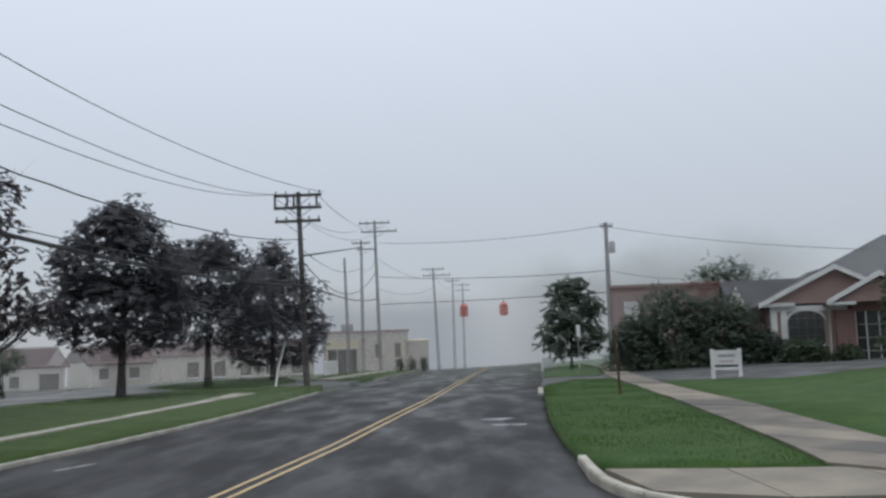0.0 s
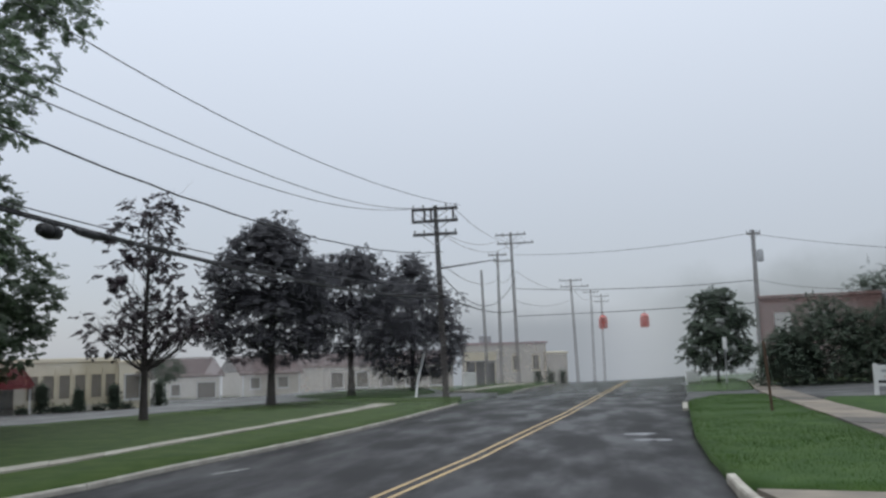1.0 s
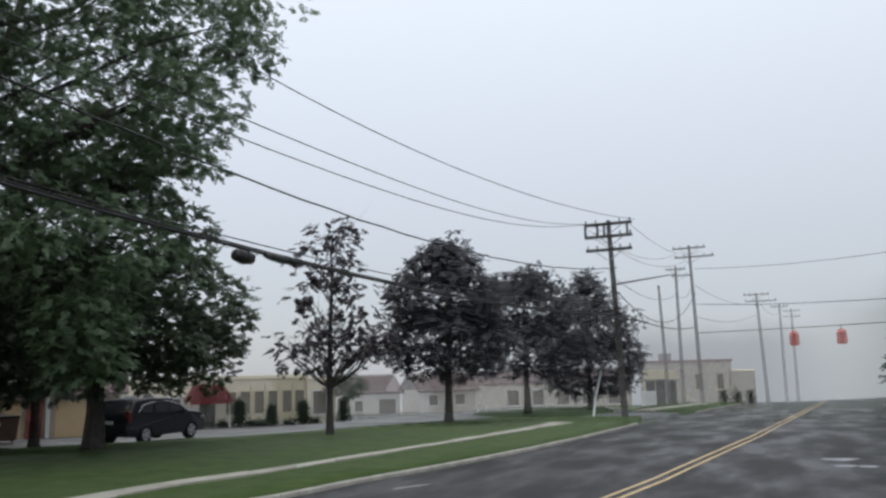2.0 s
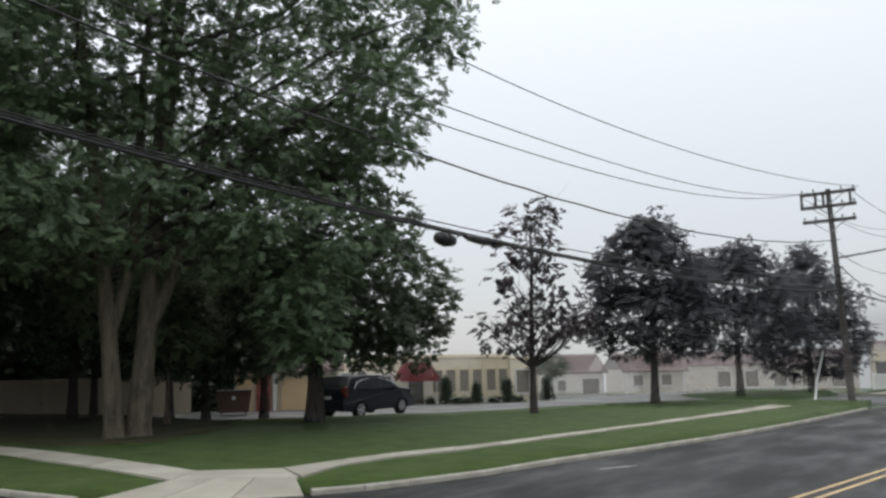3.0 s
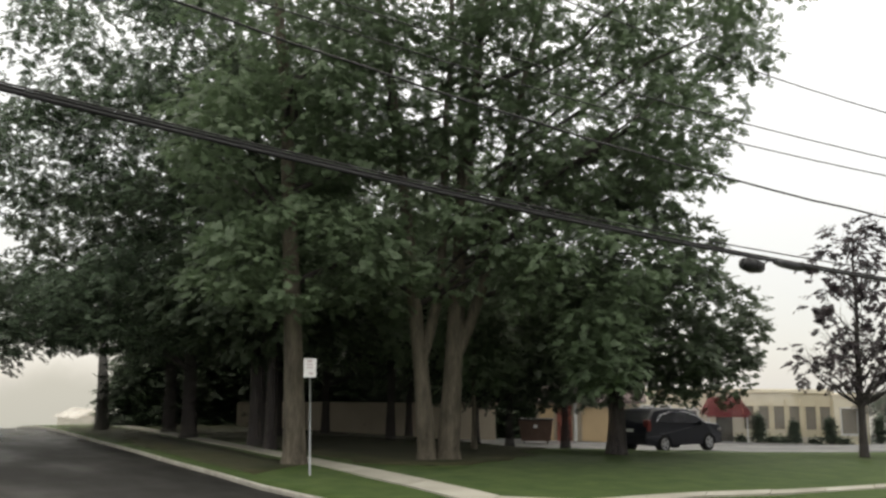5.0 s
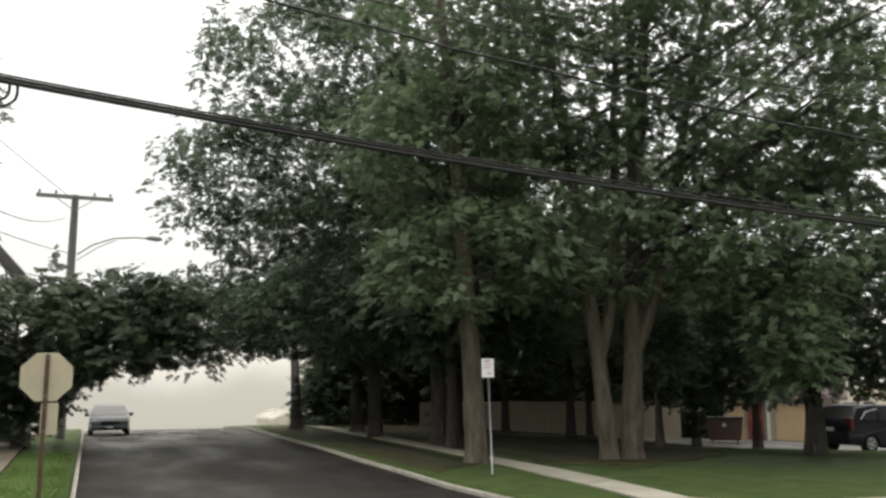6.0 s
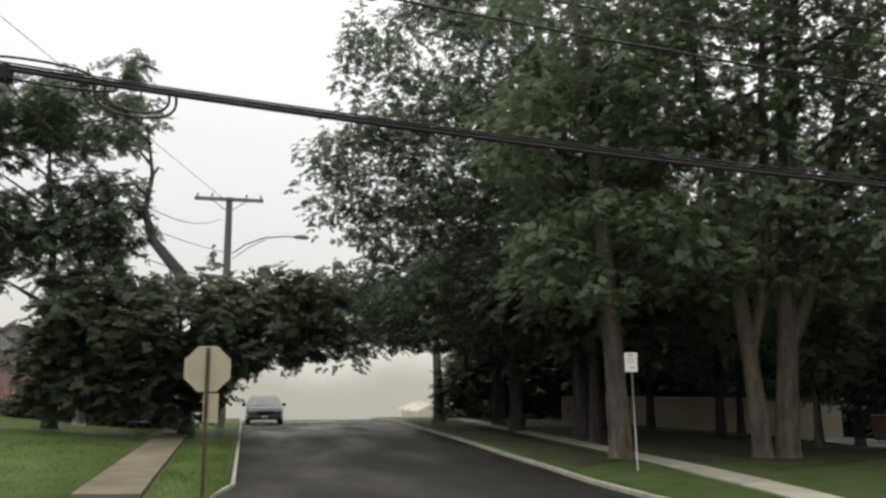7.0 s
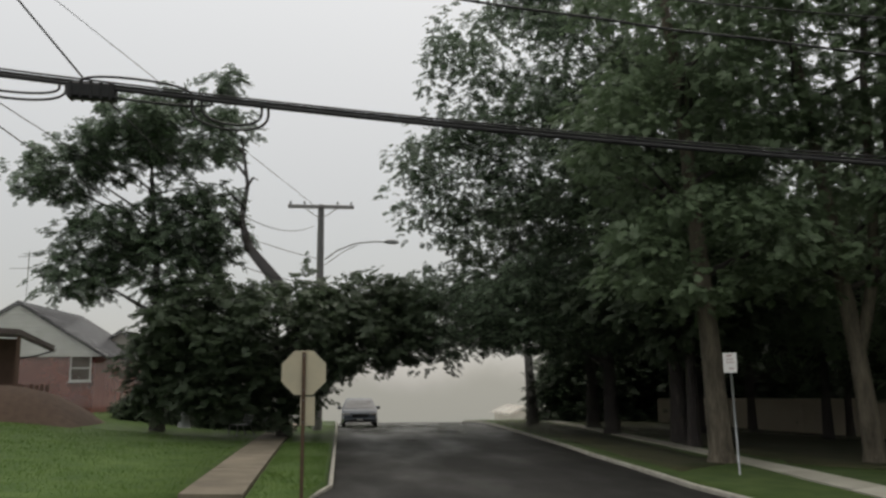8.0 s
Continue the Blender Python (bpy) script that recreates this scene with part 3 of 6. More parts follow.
# ---- plants ----
def leaves(name, clumps, per, size, mat, parent, seed, flat=0.55, droop=0.5, fan=9):
    """A crown of folded leaves on drooping sprays; the sprays are gathered in rounded pads: each pad is (x, y, z, radius)."""
    rng = np.random.default_rng(seed)
    sprays = max(1, per // fan)
    c = np.repeat(np.array([k[:3] for k in clumps], float), sprays, 0)
    r = np.repeat(np.array([k[3] for k in clumps], float), sprays)
    n = len(c)

    def unit(v):
        return v / (np.linalg.norm(v, axis=1)[:, None] + 1e-9)

    d = unit(rng.normal(size=(n, 3)) + np.array([0, 0, 0.35]))
    base = c + d * (r * rng.uniform(0.35, 1.0, n) ** 0.4)[:, None] * np.array([1, 1, flat])
    base[:, 2] -= 0.3 * r * (d[:, 0] ** 2 + d[:, 1] ** 2)
    axis = d * np.array([1, 1, 0.2]) + rng.normal(scale=0.3, size=(n, 3))
    axis[:, 2] -= droop
    axis = unit(axis)
    face = unit(d * np.array([0.7, 0.7, 0.3]) + np.array([0, 0, 0.9]) + rng.normal(scale=0.22, size=(n, 3)))
    side = unit(np.cross(axis, face))
    face = np.cross(side, axis)
    length = size * rng.uniform(1.1, 2.1, n)
    # leaves in pairs along each spray, the last one at its tip
    k = np.tile(np.arange(fan), n)
    axis, side, face, base, length = (np.repeat(v, fan, 0) for v in (axis, side, face, base, length))
    m = n * fan
    turn = np.where(k == fan - 1, 0.0, np.where(k % 2 == 0, 1.0, -1.0)) * rng.uniform(0.5, 1.15, m)
    along_s = (k // 2) / max(1, (fan - 1) / 2)
    p = base + axis * (length * along_s)[:, None] + rng.normal(scale=0.12, size=(m, 3)) * size
    out = unit(axis * np.cos(turn)[:, None] + side * np.sin(turn)[:, None] - face * rng.uniform(-0.05, 0.5, m)[:, None])
    face = unit(face + rng.normal(scale=0.25, size=(m, 3)))
    across = unit(np.cross(out, face))
    nrm = np.cross(across, out)
    s = (size * rng.uniform(0.7, 1.25, m))[:, None]
    v = np.empty((m, 4, 3))
    v[:, 0], v[:, 2] = p, p + out * s
    v[:, 1] = p + out * s * 0.48 + across * s * 0.48 - nrm * s * 0.1
    v[:, 3] = p + out * s * 0.48 - across * s * 0.48 - nrm * s * 0.1
    me = bpy.data.meshes.new(name)
    me.vertices.add(m * 4)
    me.vertices.foreach_set("co", v.ravel())
    idx = (np.arange(m)[:, None] * 4 + np.array([0, 1, 2, 0, 2, 3])).ravel()
    me.loops.add(m * 6)
    me.loops.foreach_set("vertex_index", idx.astype(np.int32))
    me.polygons.add(m * 2)
    me.polygons.foreach_set("loop_start", np.arange(0, m * 6, 3, dtype=np.int32))
    me.polygons.foreach_set("loop_total", np.full(m * 2, 3, dtype=np.int32))
    me.update()
    me.validate()
    me.materials.append(mat)
    ob = new(name, me)
    ob.parent = parent
    return ob


def branch_line(rng, p, d, length, n, wander, lift):
    pts = [Vector(p)]
    d = Vector(d).normalized()
    for k in range(n):
        d = (d + Vector((rng.uniform(-1, 1), rng.uniform(-1, 1), rng.uniform(-1, 1))) * wander + Vector((0, 0, lift))).normalized()
        pts.append(pts[-1] + d * length / n)
    return pts


def tree(name, x, y, lobes, trunk, leaf_mat, bark, label, seed, per=160, leaf=0.2, limbs=14, category="tree", clump_r=0.9, twigs=0, flat=0.5, droop=0.5, lift=0.13, split=(), rise=0.55, limb_r=0.55):
    """A tree: tapered trunk, limbs out to the clumps, a crown of many leaves.
    lobes: rounded masses of the crown, (x, y, z, radius, half height, clumps), from the tree's foot. trunk: radius, height, lean x, lean y. split: more stems, (x, y, lean x, lean y, radius)."""
    rng = random.Random(seed)
    root = thing(name, ground_pose(x, y, 0, lift), label, category)
    r0, top, lx, ly = trunk
    stems = []
    for n_stem, (sx, sy, ax, ay, rr) in enumerate(((0, 0, lx, ly, r0), *split)):
        bm = B()
        line = [Vector((sx + ax * s ** 1.3, sy + ay * s ** 1.3, top * s)) + Vector((rng.uniform(-1, 1), rng.uniform(-1, 1), 0)) * rr * 0.5 * s for s in [k / 8 for k in range(9)]]
        if n_stem:
            line = [stems[0][0][1].lerp(line[2], 0.0)] + line[2:]
            line = [line[0]] + [line[0].lerp(line[1], 0.5)] + line[1:]
        rings = [line[0] - Vector((0, 0, 0.25)), line[0] + Vector((0, 0, 0.3))] + line[1:]
        tube(bm, rings, [rr * (1.0 if n_stem else 1.45), rr * 1.08] + [rr * (1 - 0.85 * k / 8) for k in range(1, len(rings) - 1)], 14)
        part("trunk" if not n_stem else "stem", bm, bark, root)
        stems.append((line, rr))
    got = []
    for cx, cy, cz, rad, half, n in lobes:
        for k in range(n):
            u = 1 - 2 * (k + 0.5) / n
            a = k * 2.39996 + rng.uniform(-0.5, 0.5)
            s = rng.uniform(0.45, 1.0) ** 0.5
            w = math.sqrt(1 - u * u) * s
            got.append((cx + rad * w * math.cos(a), cy + rad * w * math.sin(a), cz + half * u * s, clump_r * rng.uniform(0.6, 1.3)))
    pick = sorted(rng.sample(range(len(got)), min(limbs, len(got))))
    for k in pick:
        q = Vector(got[k][:3])
        line, rr = stems[k % len(stems)]
        f = max(0.22, min(0.92, (q.z - rise * math.hypot(q.x, q.y)) / top))
        i = min(7, int(f * 8))
        p = line[i].lerp(line[i + 1], f * 8 - i)
        bow = Vector((rng.uniform(-1, 1), rng.uniform(-1, 1), rng.uniform(-0.6, 0.8))) * 0.16 * (q - p).length
        pts = [p.lerp(q, s) + bow * 4 * s * (1 - s) * rng.uniform(0.6, 1.2) for s in (0, 0.2, 0.4, 0.6, 0.8, 1)]
        b0 = rr * (1 - 0.8 * f) * limb_r
        bm = B()
        tube(bm, pts, [b0, b0 * 0.85, b0 * 0.68, b0 * 0.5, b0 * 0.3, b0 * 0.1], 7)
        for _ in range(twigs):
            s = rng.uniform(0.3, 0.95)
            i = min(4, int(s * 5))
            o = pts[i].lerp(pts[i + 1], s * 5 - i)
            tube(bm, branch_line(rng, o, (q.x - p.x + rng.uniform(-1, 1), q.y - p.y + rng.uniform(-1, 1), 1.2), rng.uniform(0.5, 1.2), 3, 0.25, 0.05), [b0 * 0.35, b0 * 0.25, b0 * 0.17, b0 * 0.08], 5)
        # Limbs take dark bark whatever the trunk: canopy shade put into colour.
        part("limb", bm, M_BARK_DARK, root)
    leaves("crown", got, per, leaf, leaf_mat, root, seed, flat, droop)
    return root


def egg(base, top, radius, n):
    """Lobes of a crown that is broad below and comes to a point."""
    h = top - base
    return [(0, 0, base + 0.26 * h, radius, 0.27 * h, n), (0.1 * radius, 0, base + 0.52 * h, radius * 0.8, 0.24 * h, int(n * 0.7)), (0, 0.1 * radius, base + 0.76 * h, radius * 0.45, 0.19 * h, int(n * 0.3)), (0, 0, base + 0.92 * h, radius * 0.16, 0.1 * h, max(2, n // 14))]


def bush(name, m, sx, sy, sz, mat, label, seed, clumps=26, per=150, leaf=0.14, category="shrub", pointed=False):
    rng = random.Random(seed)
    root = thing(name, m, label, category)
    bm = B()
    for k in range(4):
        a = k * 1.6
        tube(bm, [(0.05 * math.cos(a), 0.05 * math.sin(a), -0.1), (sx * 0.15 * math.cos(a), sy * 0.15 * math.sin(a), sz * 0.4), (sx * 0.25 * math.cos(a), sy * 0.25 * math.sin(a), sz * 0.75)], [0.04, 0.03, 0.01], 6)
    part("stems", bm, M_BARK_DARK, root)
    got = []
    for k in range(clumps):
        f = (k + 0.5) / clumps
        w = (1 - f) ** 0.7 if pointed else math.sqrt(max(0.05, 1 - (f * 0.98) ** 2.4))
        a, rr = k * 2.39996, math.sqrt(rng.uniform(0.1, 0.85)) * w
        got.append((rr * sx / 2 * math.cos(a), rr * sy / 2 * math.sin(a), sz * (0.08 + 0.82 * f), (0.22 if pointed else 0.30) * min(sx, sy, sz) * rng.uniform(0.7, 1.15)))
    leaves("foliage", got, per, leaf, mat, root, seed, flat=0.8, droop=0.1)
    return root


# trees along the west lawn
tree("sapling", -15.1, 27.3, [(-0.3, 0, 3.1, 2.0, 0.8, 34), (0.5, 0.4, 3.5, 1.7, 0.8, 26), (0.1, 0, 4.9, 1.6, 1.0, 30), (-0.2, 0, 6.4, 1.3, 0.9, 28), (0.3, 0, 7.5, 0.9, 0.5, 14)], (0.14, 7.4, 0.1, 0.0), M_LEAF_PURPLE, M_BARK_DARK, "young purple-leaved maple with a thin open crown on the lawn", 3, 36, 0.16, 46, clump_r=0.45, twigs=4, flat=0.6, rise=1.3, limb_r=0.36)
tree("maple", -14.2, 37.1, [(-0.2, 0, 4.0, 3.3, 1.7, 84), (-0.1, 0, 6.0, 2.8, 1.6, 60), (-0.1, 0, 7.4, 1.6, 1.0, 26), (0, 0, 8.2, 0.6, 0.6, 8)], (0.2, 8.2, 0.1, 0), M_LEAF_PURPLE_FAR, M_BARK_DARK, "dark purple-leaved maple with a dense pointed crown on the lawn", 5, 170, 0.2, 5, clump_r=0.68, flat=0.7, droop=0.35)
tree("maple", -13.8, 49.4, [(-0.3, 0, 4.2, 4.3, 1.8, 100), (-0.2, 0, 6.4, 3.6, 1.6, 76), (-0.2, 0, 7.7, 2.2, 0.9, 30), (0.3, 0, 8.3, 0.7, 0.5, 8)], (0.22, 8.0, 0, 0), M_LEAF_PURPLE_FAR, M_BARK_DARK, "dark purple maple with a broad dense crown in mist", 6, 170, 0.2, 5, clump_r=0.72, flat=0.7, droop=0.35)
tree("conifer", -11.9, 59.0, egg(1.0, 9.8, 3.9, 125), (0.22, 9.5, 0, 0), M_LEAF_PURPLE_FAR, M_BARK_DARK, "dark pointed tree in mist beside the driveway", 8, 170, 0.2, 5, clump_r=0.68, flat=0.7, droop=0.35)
tree("lot_tree", -31.0, 59.2, [(0, 0, 2.6, 1.5, 0.9, 30)], (0.07, 2.8, 0, 0), M_LEAF_HAZY, M_BARK_DARK, "small round ornamental tree at the edge of the lot", 9, 90, 0.2, 8, clump_r=0.5, lift=0.03)
# the big trees at the corner
tree("ash_tree", -20.9, 9.7, [(0.2, -0.2, 5.6, 3.0, 1.5, 40), (-0.6, -0.6, 9.0, 3.2, 2.2, 44), (0.6, 1.0, 10.5, 2.6, 2.6, 36), (-0.5, 0, 15.0, 4.2, 3.6, 35), (0.5, 0.6, 20.0, 3.4, 2.4, 19)], (0.29, 19.5, -0.5, -1.3), M_LEAF_GREEN, M_BARK, "tall old tree with a straight furrowed trunk and layered green leaves", 11, 330, 0.14, 16, clump_r=1.0, flat=0.45, droop=0.4, limb_r=0.55)
tree("ash_tree", -20.25, 13.5, [(0.6, -0.4, 6.2, 2.8, 1.3, 30), (0.2, -1.0, 11.0, 3.0, 2.6, 44), (0.8, 0, 15.5, 3.8, 3.0, 30), (0, 0, 20.0, 3.6, 2.4, 14)], (0.25, 20.0, -1.2, -2.3), M_LEAF_GREEN, M_BARK, "tall old tree leaning beside its twin trunk", 12, 290, 0.14, 16, clump_r=1.0, flat=0.45, droop=0.4, limb_r=0.55, split=((0.05, 0.3, 0.2, 0.6, 0.18),))
tree("ash_tree", -20.1, 14.15, [(4.0, 2.3, 3.3, 0.8, 1.2, 18), (3.4, 2.6, 5.6, 2.8, 1.5, 34), (3.4, 3.0, 9.4, 2.9, 2.0, 42), (4.2, 5.0, 9.6, 1.9, 1.9, 24), (4.4, 5.2, 12.8, 2.4, 1.6, 34), (6.0, 6.3, 13.9, 1.4, 0.8, 6), (6.3, 6.0, 11.7, 0.5, 0.4, 3), (0.5, 0.8, 8.6, 2.4, 2.0, 36), (1.0, 1.2, 12.4, 2.4, 2.0, 32), (2.2, 2.6, 13.5, 3.2, 2.4, 27), (2.0, 2.0, 18.5, 4.5, 3.2, 35)], (0.31, 20.0, 0.7, 1.6), M_LEAF_GREEN, M_BARK, "tall old tree with several upright stems, twin to its neighbour", 13, 290, 0.14, 22, clump_r=1.0, flat=0.45, droop=0.4, limb_r=0.55, split=((0.1, 0.3, 2.6, 3.2, 0.2), (-0.3, 0.4, -0.6, 1.2, 0.22)))
tree("norway_maple", -19.5, 20.4, [(0.4, 0.8, 4.2, 3.9, 2.2, 80), (-0.4, 0.2, 6.8, 3.6, 2.2, 60), (1.9, 1.5, 3.1, 1.9, 1.3, 26), (0, 0, 9.3, 2.4, 1.6, 30)], (0.3, 8.5, 0, 0.3), M_LEAF_DEEP, M_BARK_DARK, "dark dense maple hanging low beside the parked car", 14, 330, 0.145, 6, clump_r=0.68, flat=0.85, droop=0.25)
tree("low_ash", -23.2, 17.4, [(0, 0.2, 3.0, 1.3, 0.9, 18), (0, 0, 4.2, 1.0, 0.8, 10)], (0.1, 4.0, 0, 0), M_LEAF_GREEN, M_BARK, "low green tree behind the twin trunks", 16, 200, 0.16, 8, clump_r=0.55, flat=0.6)
GROVE = ((-27.5, 25.6, 9, 4.0, 21, 0), (-30.6, 25.0, 9, 4.0, 22, 0), (-34.0, 25.6, 10, 4.4, 23, 0), (-26.5, 17.5, 12, 4.6, 24, 1), (-30.5, 18.5, 12, 4.8, 25, 1), (-36.5, 18.5, 12, 5.2, 26, 0), (-41.5, 19.5, 12, 5.2, 27, 0), (-38.5, 24.5, 10, 4.5, 28, 0), (-26.0, 11.2, 14, 3.0, 29, 0), (-33, 14.5, 13, 4.6, 30, 0))
for x, y, h, r, s, kind in GROVE:
    tree("shade_tree", x, y, [(0, 0, 5.0, r, 1.5, 34), (0, 0, h * 0.5, r, 2.6, 56), (0, 0, h * 0.78, r * 0.75, h * 0.2, 34)], (0.2, h * 0.85, 0, 0), M_LEAF_GREEN if kind else M_LEAF_DEEP, M_BARK_DARK, "shade tree with a slim dark trunk in the deep grove", s, 170, 0.22, 3, clump_r=1.1, flat=0.6)
for x, y, lobes, s in ((-33.0, 10.8, [(-2.4, -6.0, 11.2, 2.8, 2.7, 44), (0, -3.4, 15.4, 3.9, 3.4, 58), (2.4, -1.2, 11.0, 4.0, 3.6, 60), (-2.6, -6.3, 5.0, 3.2, 1.9, 50), (1.0, -1.9, 5.3, 4.2, 1.9, 60), (0.5, -1, 19, 3.2, 2.2, 32)], 33),
                       (-27.6, 11.4, [(0, 0, 11, 3.4, 3.4, 50), (0, 0.5, 16, 3.6, 3.2, 27), (0, -0.6, 5.2, 3.2, 1.8, 44)], 34),
                       (-41.2, 9.4, [(0, -1.2, 5.9, 4.2, 2.0, 60), (0, -0.5, 9.2, 3.6, 2.4, 46)], 35),
                       (-37.5, 11.4, [(0, 0, 5.2, 3.0, 2.0, 56), (0, 0, 9.5, 3.6, 2.8, 70), (0, 0.3, 14, 2.9, 2.4, 22)], 36)):
    tree("street_tree", x, y, lobes, (0.3, 12 if s != 35 else 9, 0, -0.6), M_LEAF_OLIVE if s == 33 else M_LEAF_DEEP, M_BARK_DARK, "broad green tree overhanging the side street", s, 340, 0.17, 4, clump_r=1.15, flat=0.5, droop=0.4)
# the maples south of the side street
south = tree("old_maple", -33.2, -2.2, [(0.3, -0.5, 4.0, 4.3, 2.0, 90), (-0.8, 3.0, 4.5, 2.8, 1.9, 46), (1.7, -2.9, 3.9, 2.1, 1.7, 40), (0.4, 0.2, 2.0, 1.0, 1.2, 22), (1.2, -2.4, 2.3, 1.8, 1.2, 34), (1.4, -4.4, 2.6, 0.9, 1.3, 18), (-1.7, 4.4, 4.8, 1.4, 1.3, 14)], (0.24, 5.0, 0.2, -0.5), M_LEAF_DEEP, M_BARK_DARK, "low spreading maple arching over the footpath", 31, 190, 0.23, 3, clump_r=0.68, flat=0.85, droop=0.25)
bm = tube(B(), [(0.05, -0.05, 2.0), (0.2, 0.3, 4.2), (0.3, -0.4, 6.0), (0.4, -1.5, 7.3), (0.4, -1.8, 8.4), (0.4, -1.6, 9.8), (0.4, -1.9, 11.8)], [0.22, 0.26, 0.24, 0.18, 0.13, 0.08, 0.03], 10)
for k, (dy, z) in enumerate(((-0.9, 8.9), (-1.0, 8.0), (-0.7, 10.2), (0.5, 9.6), (-0.9, 11.0))):
    tube(bm, [(0.4, -1.7, z), (0.4, -1.7 + dy * 0.6, z + 0.5), (0.4, -1.7 + dy, z + 0.4)], [0.07, 0.05, 0.02], 6)
part("bent_limb", bm, M_BARK_DARK, south, "bare bent limb reaching over the crown")
tree("old_maple", -33.6, -7.0, [(0.5, 0.3, 12.0, 2.7, 1.2, 46), (0.3, -1.6, 11.2, 1.9, 1.2, 24), (0.8, -4.0, 10.0, 1.5, 1.1, 20), (0.4, 1.3, 8.2, 1.8, 1.7, 34), (0.6, -2.1, 7.7, 1.5, 1.0, 18), (0.8, -2.9, 6.0, 1.2, 0.8, 13), (0, 0.2, 6.6, 2.2, 1.4, 32), (0, 2.1, 14.2, 0.4, 0.35, 4)], (0.26, 11.5, 0.4, -0.6), M_LEAF_OLIVE, M_BARK_DARK, "old round-headed maple behind the lawn", 32, 150, 0.24, 16, clump_r=0.66, flat=0.7, droop=0.45, limb_r=0.7)
for k, (x, y) in enumerate(((-38.0, -3.9), (-38.6, -5.6), (-39.2, -7.3), (-39.8, -9.0))):
    bush("hedge_shrub", ground_pose(x, y, 0, 0.1), 2.6, 2.2, 1.15, M_LEAF_DEEP, "dark clipped hedge shrub beside the bungalow", 61 + k, 46, 260, 0.16)
# glowing backdrop sheets for woods far off in the mist
def glowing_woods(name, reach, az0, az1, top, uneven, colour, cover, seed, across):
    """A glowing sheet in haze colour that stands in for far woods, on an arc round the camera's standpoint, its crest
    lumpy and dissolving in the mist.
    """
    mt = bpy.data.materials.new(name)
    mt.use_nodes = True
    n, l = mt.node_tree.nodes, mt.node_tree.links
    n.clear()
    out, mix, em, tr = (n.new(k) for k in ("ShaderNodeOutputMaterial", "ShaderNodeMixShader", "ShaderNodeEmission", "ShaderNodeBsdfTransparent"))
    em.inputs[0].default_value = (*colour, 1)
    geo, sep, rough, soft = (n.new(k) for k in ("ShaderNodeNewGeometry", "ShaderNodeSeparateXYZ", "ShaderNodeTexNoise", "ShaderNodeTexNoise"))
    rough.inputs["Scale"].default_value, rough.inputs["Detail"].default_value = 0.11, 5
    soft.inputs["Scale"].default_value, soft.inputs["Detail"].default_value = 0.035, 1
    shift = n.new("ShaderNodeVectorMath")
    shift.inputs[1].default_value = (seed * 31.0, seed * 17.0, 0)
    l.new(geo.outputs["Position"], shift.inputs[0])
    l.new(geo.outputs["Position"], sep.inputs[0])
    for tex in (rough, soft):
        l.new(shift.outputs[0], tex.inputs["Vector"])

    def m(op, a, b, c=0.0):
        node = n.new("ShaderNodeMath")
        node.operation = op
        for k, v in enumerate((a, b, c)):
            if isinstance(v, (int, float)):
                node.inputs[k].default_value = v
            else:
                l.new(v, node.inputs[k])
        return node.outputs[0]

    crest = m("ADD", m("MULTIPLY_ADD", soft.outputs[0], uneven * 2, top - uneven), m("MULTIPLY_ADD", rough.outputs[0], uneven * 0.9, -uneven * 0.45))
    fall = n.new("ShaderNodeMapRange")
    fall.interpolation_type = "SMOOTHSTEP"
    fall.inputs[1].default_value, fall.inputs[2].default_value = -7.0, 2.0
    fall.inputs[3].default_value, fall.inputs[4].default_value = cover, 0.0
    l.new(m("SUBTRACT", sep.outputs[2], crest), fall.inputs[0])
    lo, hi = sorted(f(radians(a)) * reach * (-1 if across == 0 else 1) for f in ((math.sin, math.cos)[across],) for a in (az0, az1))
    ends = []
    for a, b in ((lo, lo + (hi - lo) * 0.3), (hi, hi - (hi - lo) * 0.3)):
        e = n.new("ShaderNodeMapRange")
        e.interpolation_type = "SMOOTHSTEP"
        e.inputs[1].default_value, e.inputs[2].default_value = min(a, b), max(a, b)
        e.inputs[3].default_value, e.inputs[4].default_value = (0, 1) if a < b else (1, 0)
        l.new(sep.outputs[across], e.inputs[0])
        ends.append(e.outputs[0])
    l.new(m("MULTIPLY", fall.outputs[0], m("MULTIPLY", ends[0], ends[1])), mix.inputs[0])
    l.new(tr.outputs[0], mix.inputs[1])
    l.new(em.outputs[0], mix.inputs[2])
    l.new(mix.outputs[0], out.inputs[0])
    bm = B()
    last = None
    for k in range(25):
        a = radians(az0 + (az1 - az0) * k / 24)
        row = [bm.verts.new((-reach * math.sin(a), reach * math.cos(a), z)) for z in (-26, top + uneven * 2 + 4)]
        if last:
            bm.faces.new((last[0], row[0], row[1], last[1]))
        last = row
    return tagged(mesh_object(name, bm, mt), "glowing sheet in place of woods dissolving in the mist far off", "backdrop", "", "structure")


glowing_woods("backdrop_west", 190, 58, 108, 7.0, 7.0, (0.28, 0.30, 0.285), 0.6, 1, 1)
glowing_woods("backdrop_north", 210, -6, 18, 12, 5.0, (0.27, 0.30, 0.335), 0.7, 2, 0)
glowing_woods("backdrop_northeast", 170, -27, -2, 16, 7.0, (0.25, 0.28, 0.29), 0.7, 3, 0)
tree("round_tree", 22.8, 66.0, [(0, 0, 3.2, 3.6, 1.9, 46), (0.3, 0.2, 5.2, 3.1, 1.6, 40), (-0.5, 0, 6.4, 1.8, 0.8, 14)], (0.2, 5.5, 0, 0), M_LEAF_HAZY, M_BARK_DARK, "round green tree behind the brick house", 81, 120, 0.3, 3, clump_r=0.9, flat=0.8, droop=0.2, lift=0)
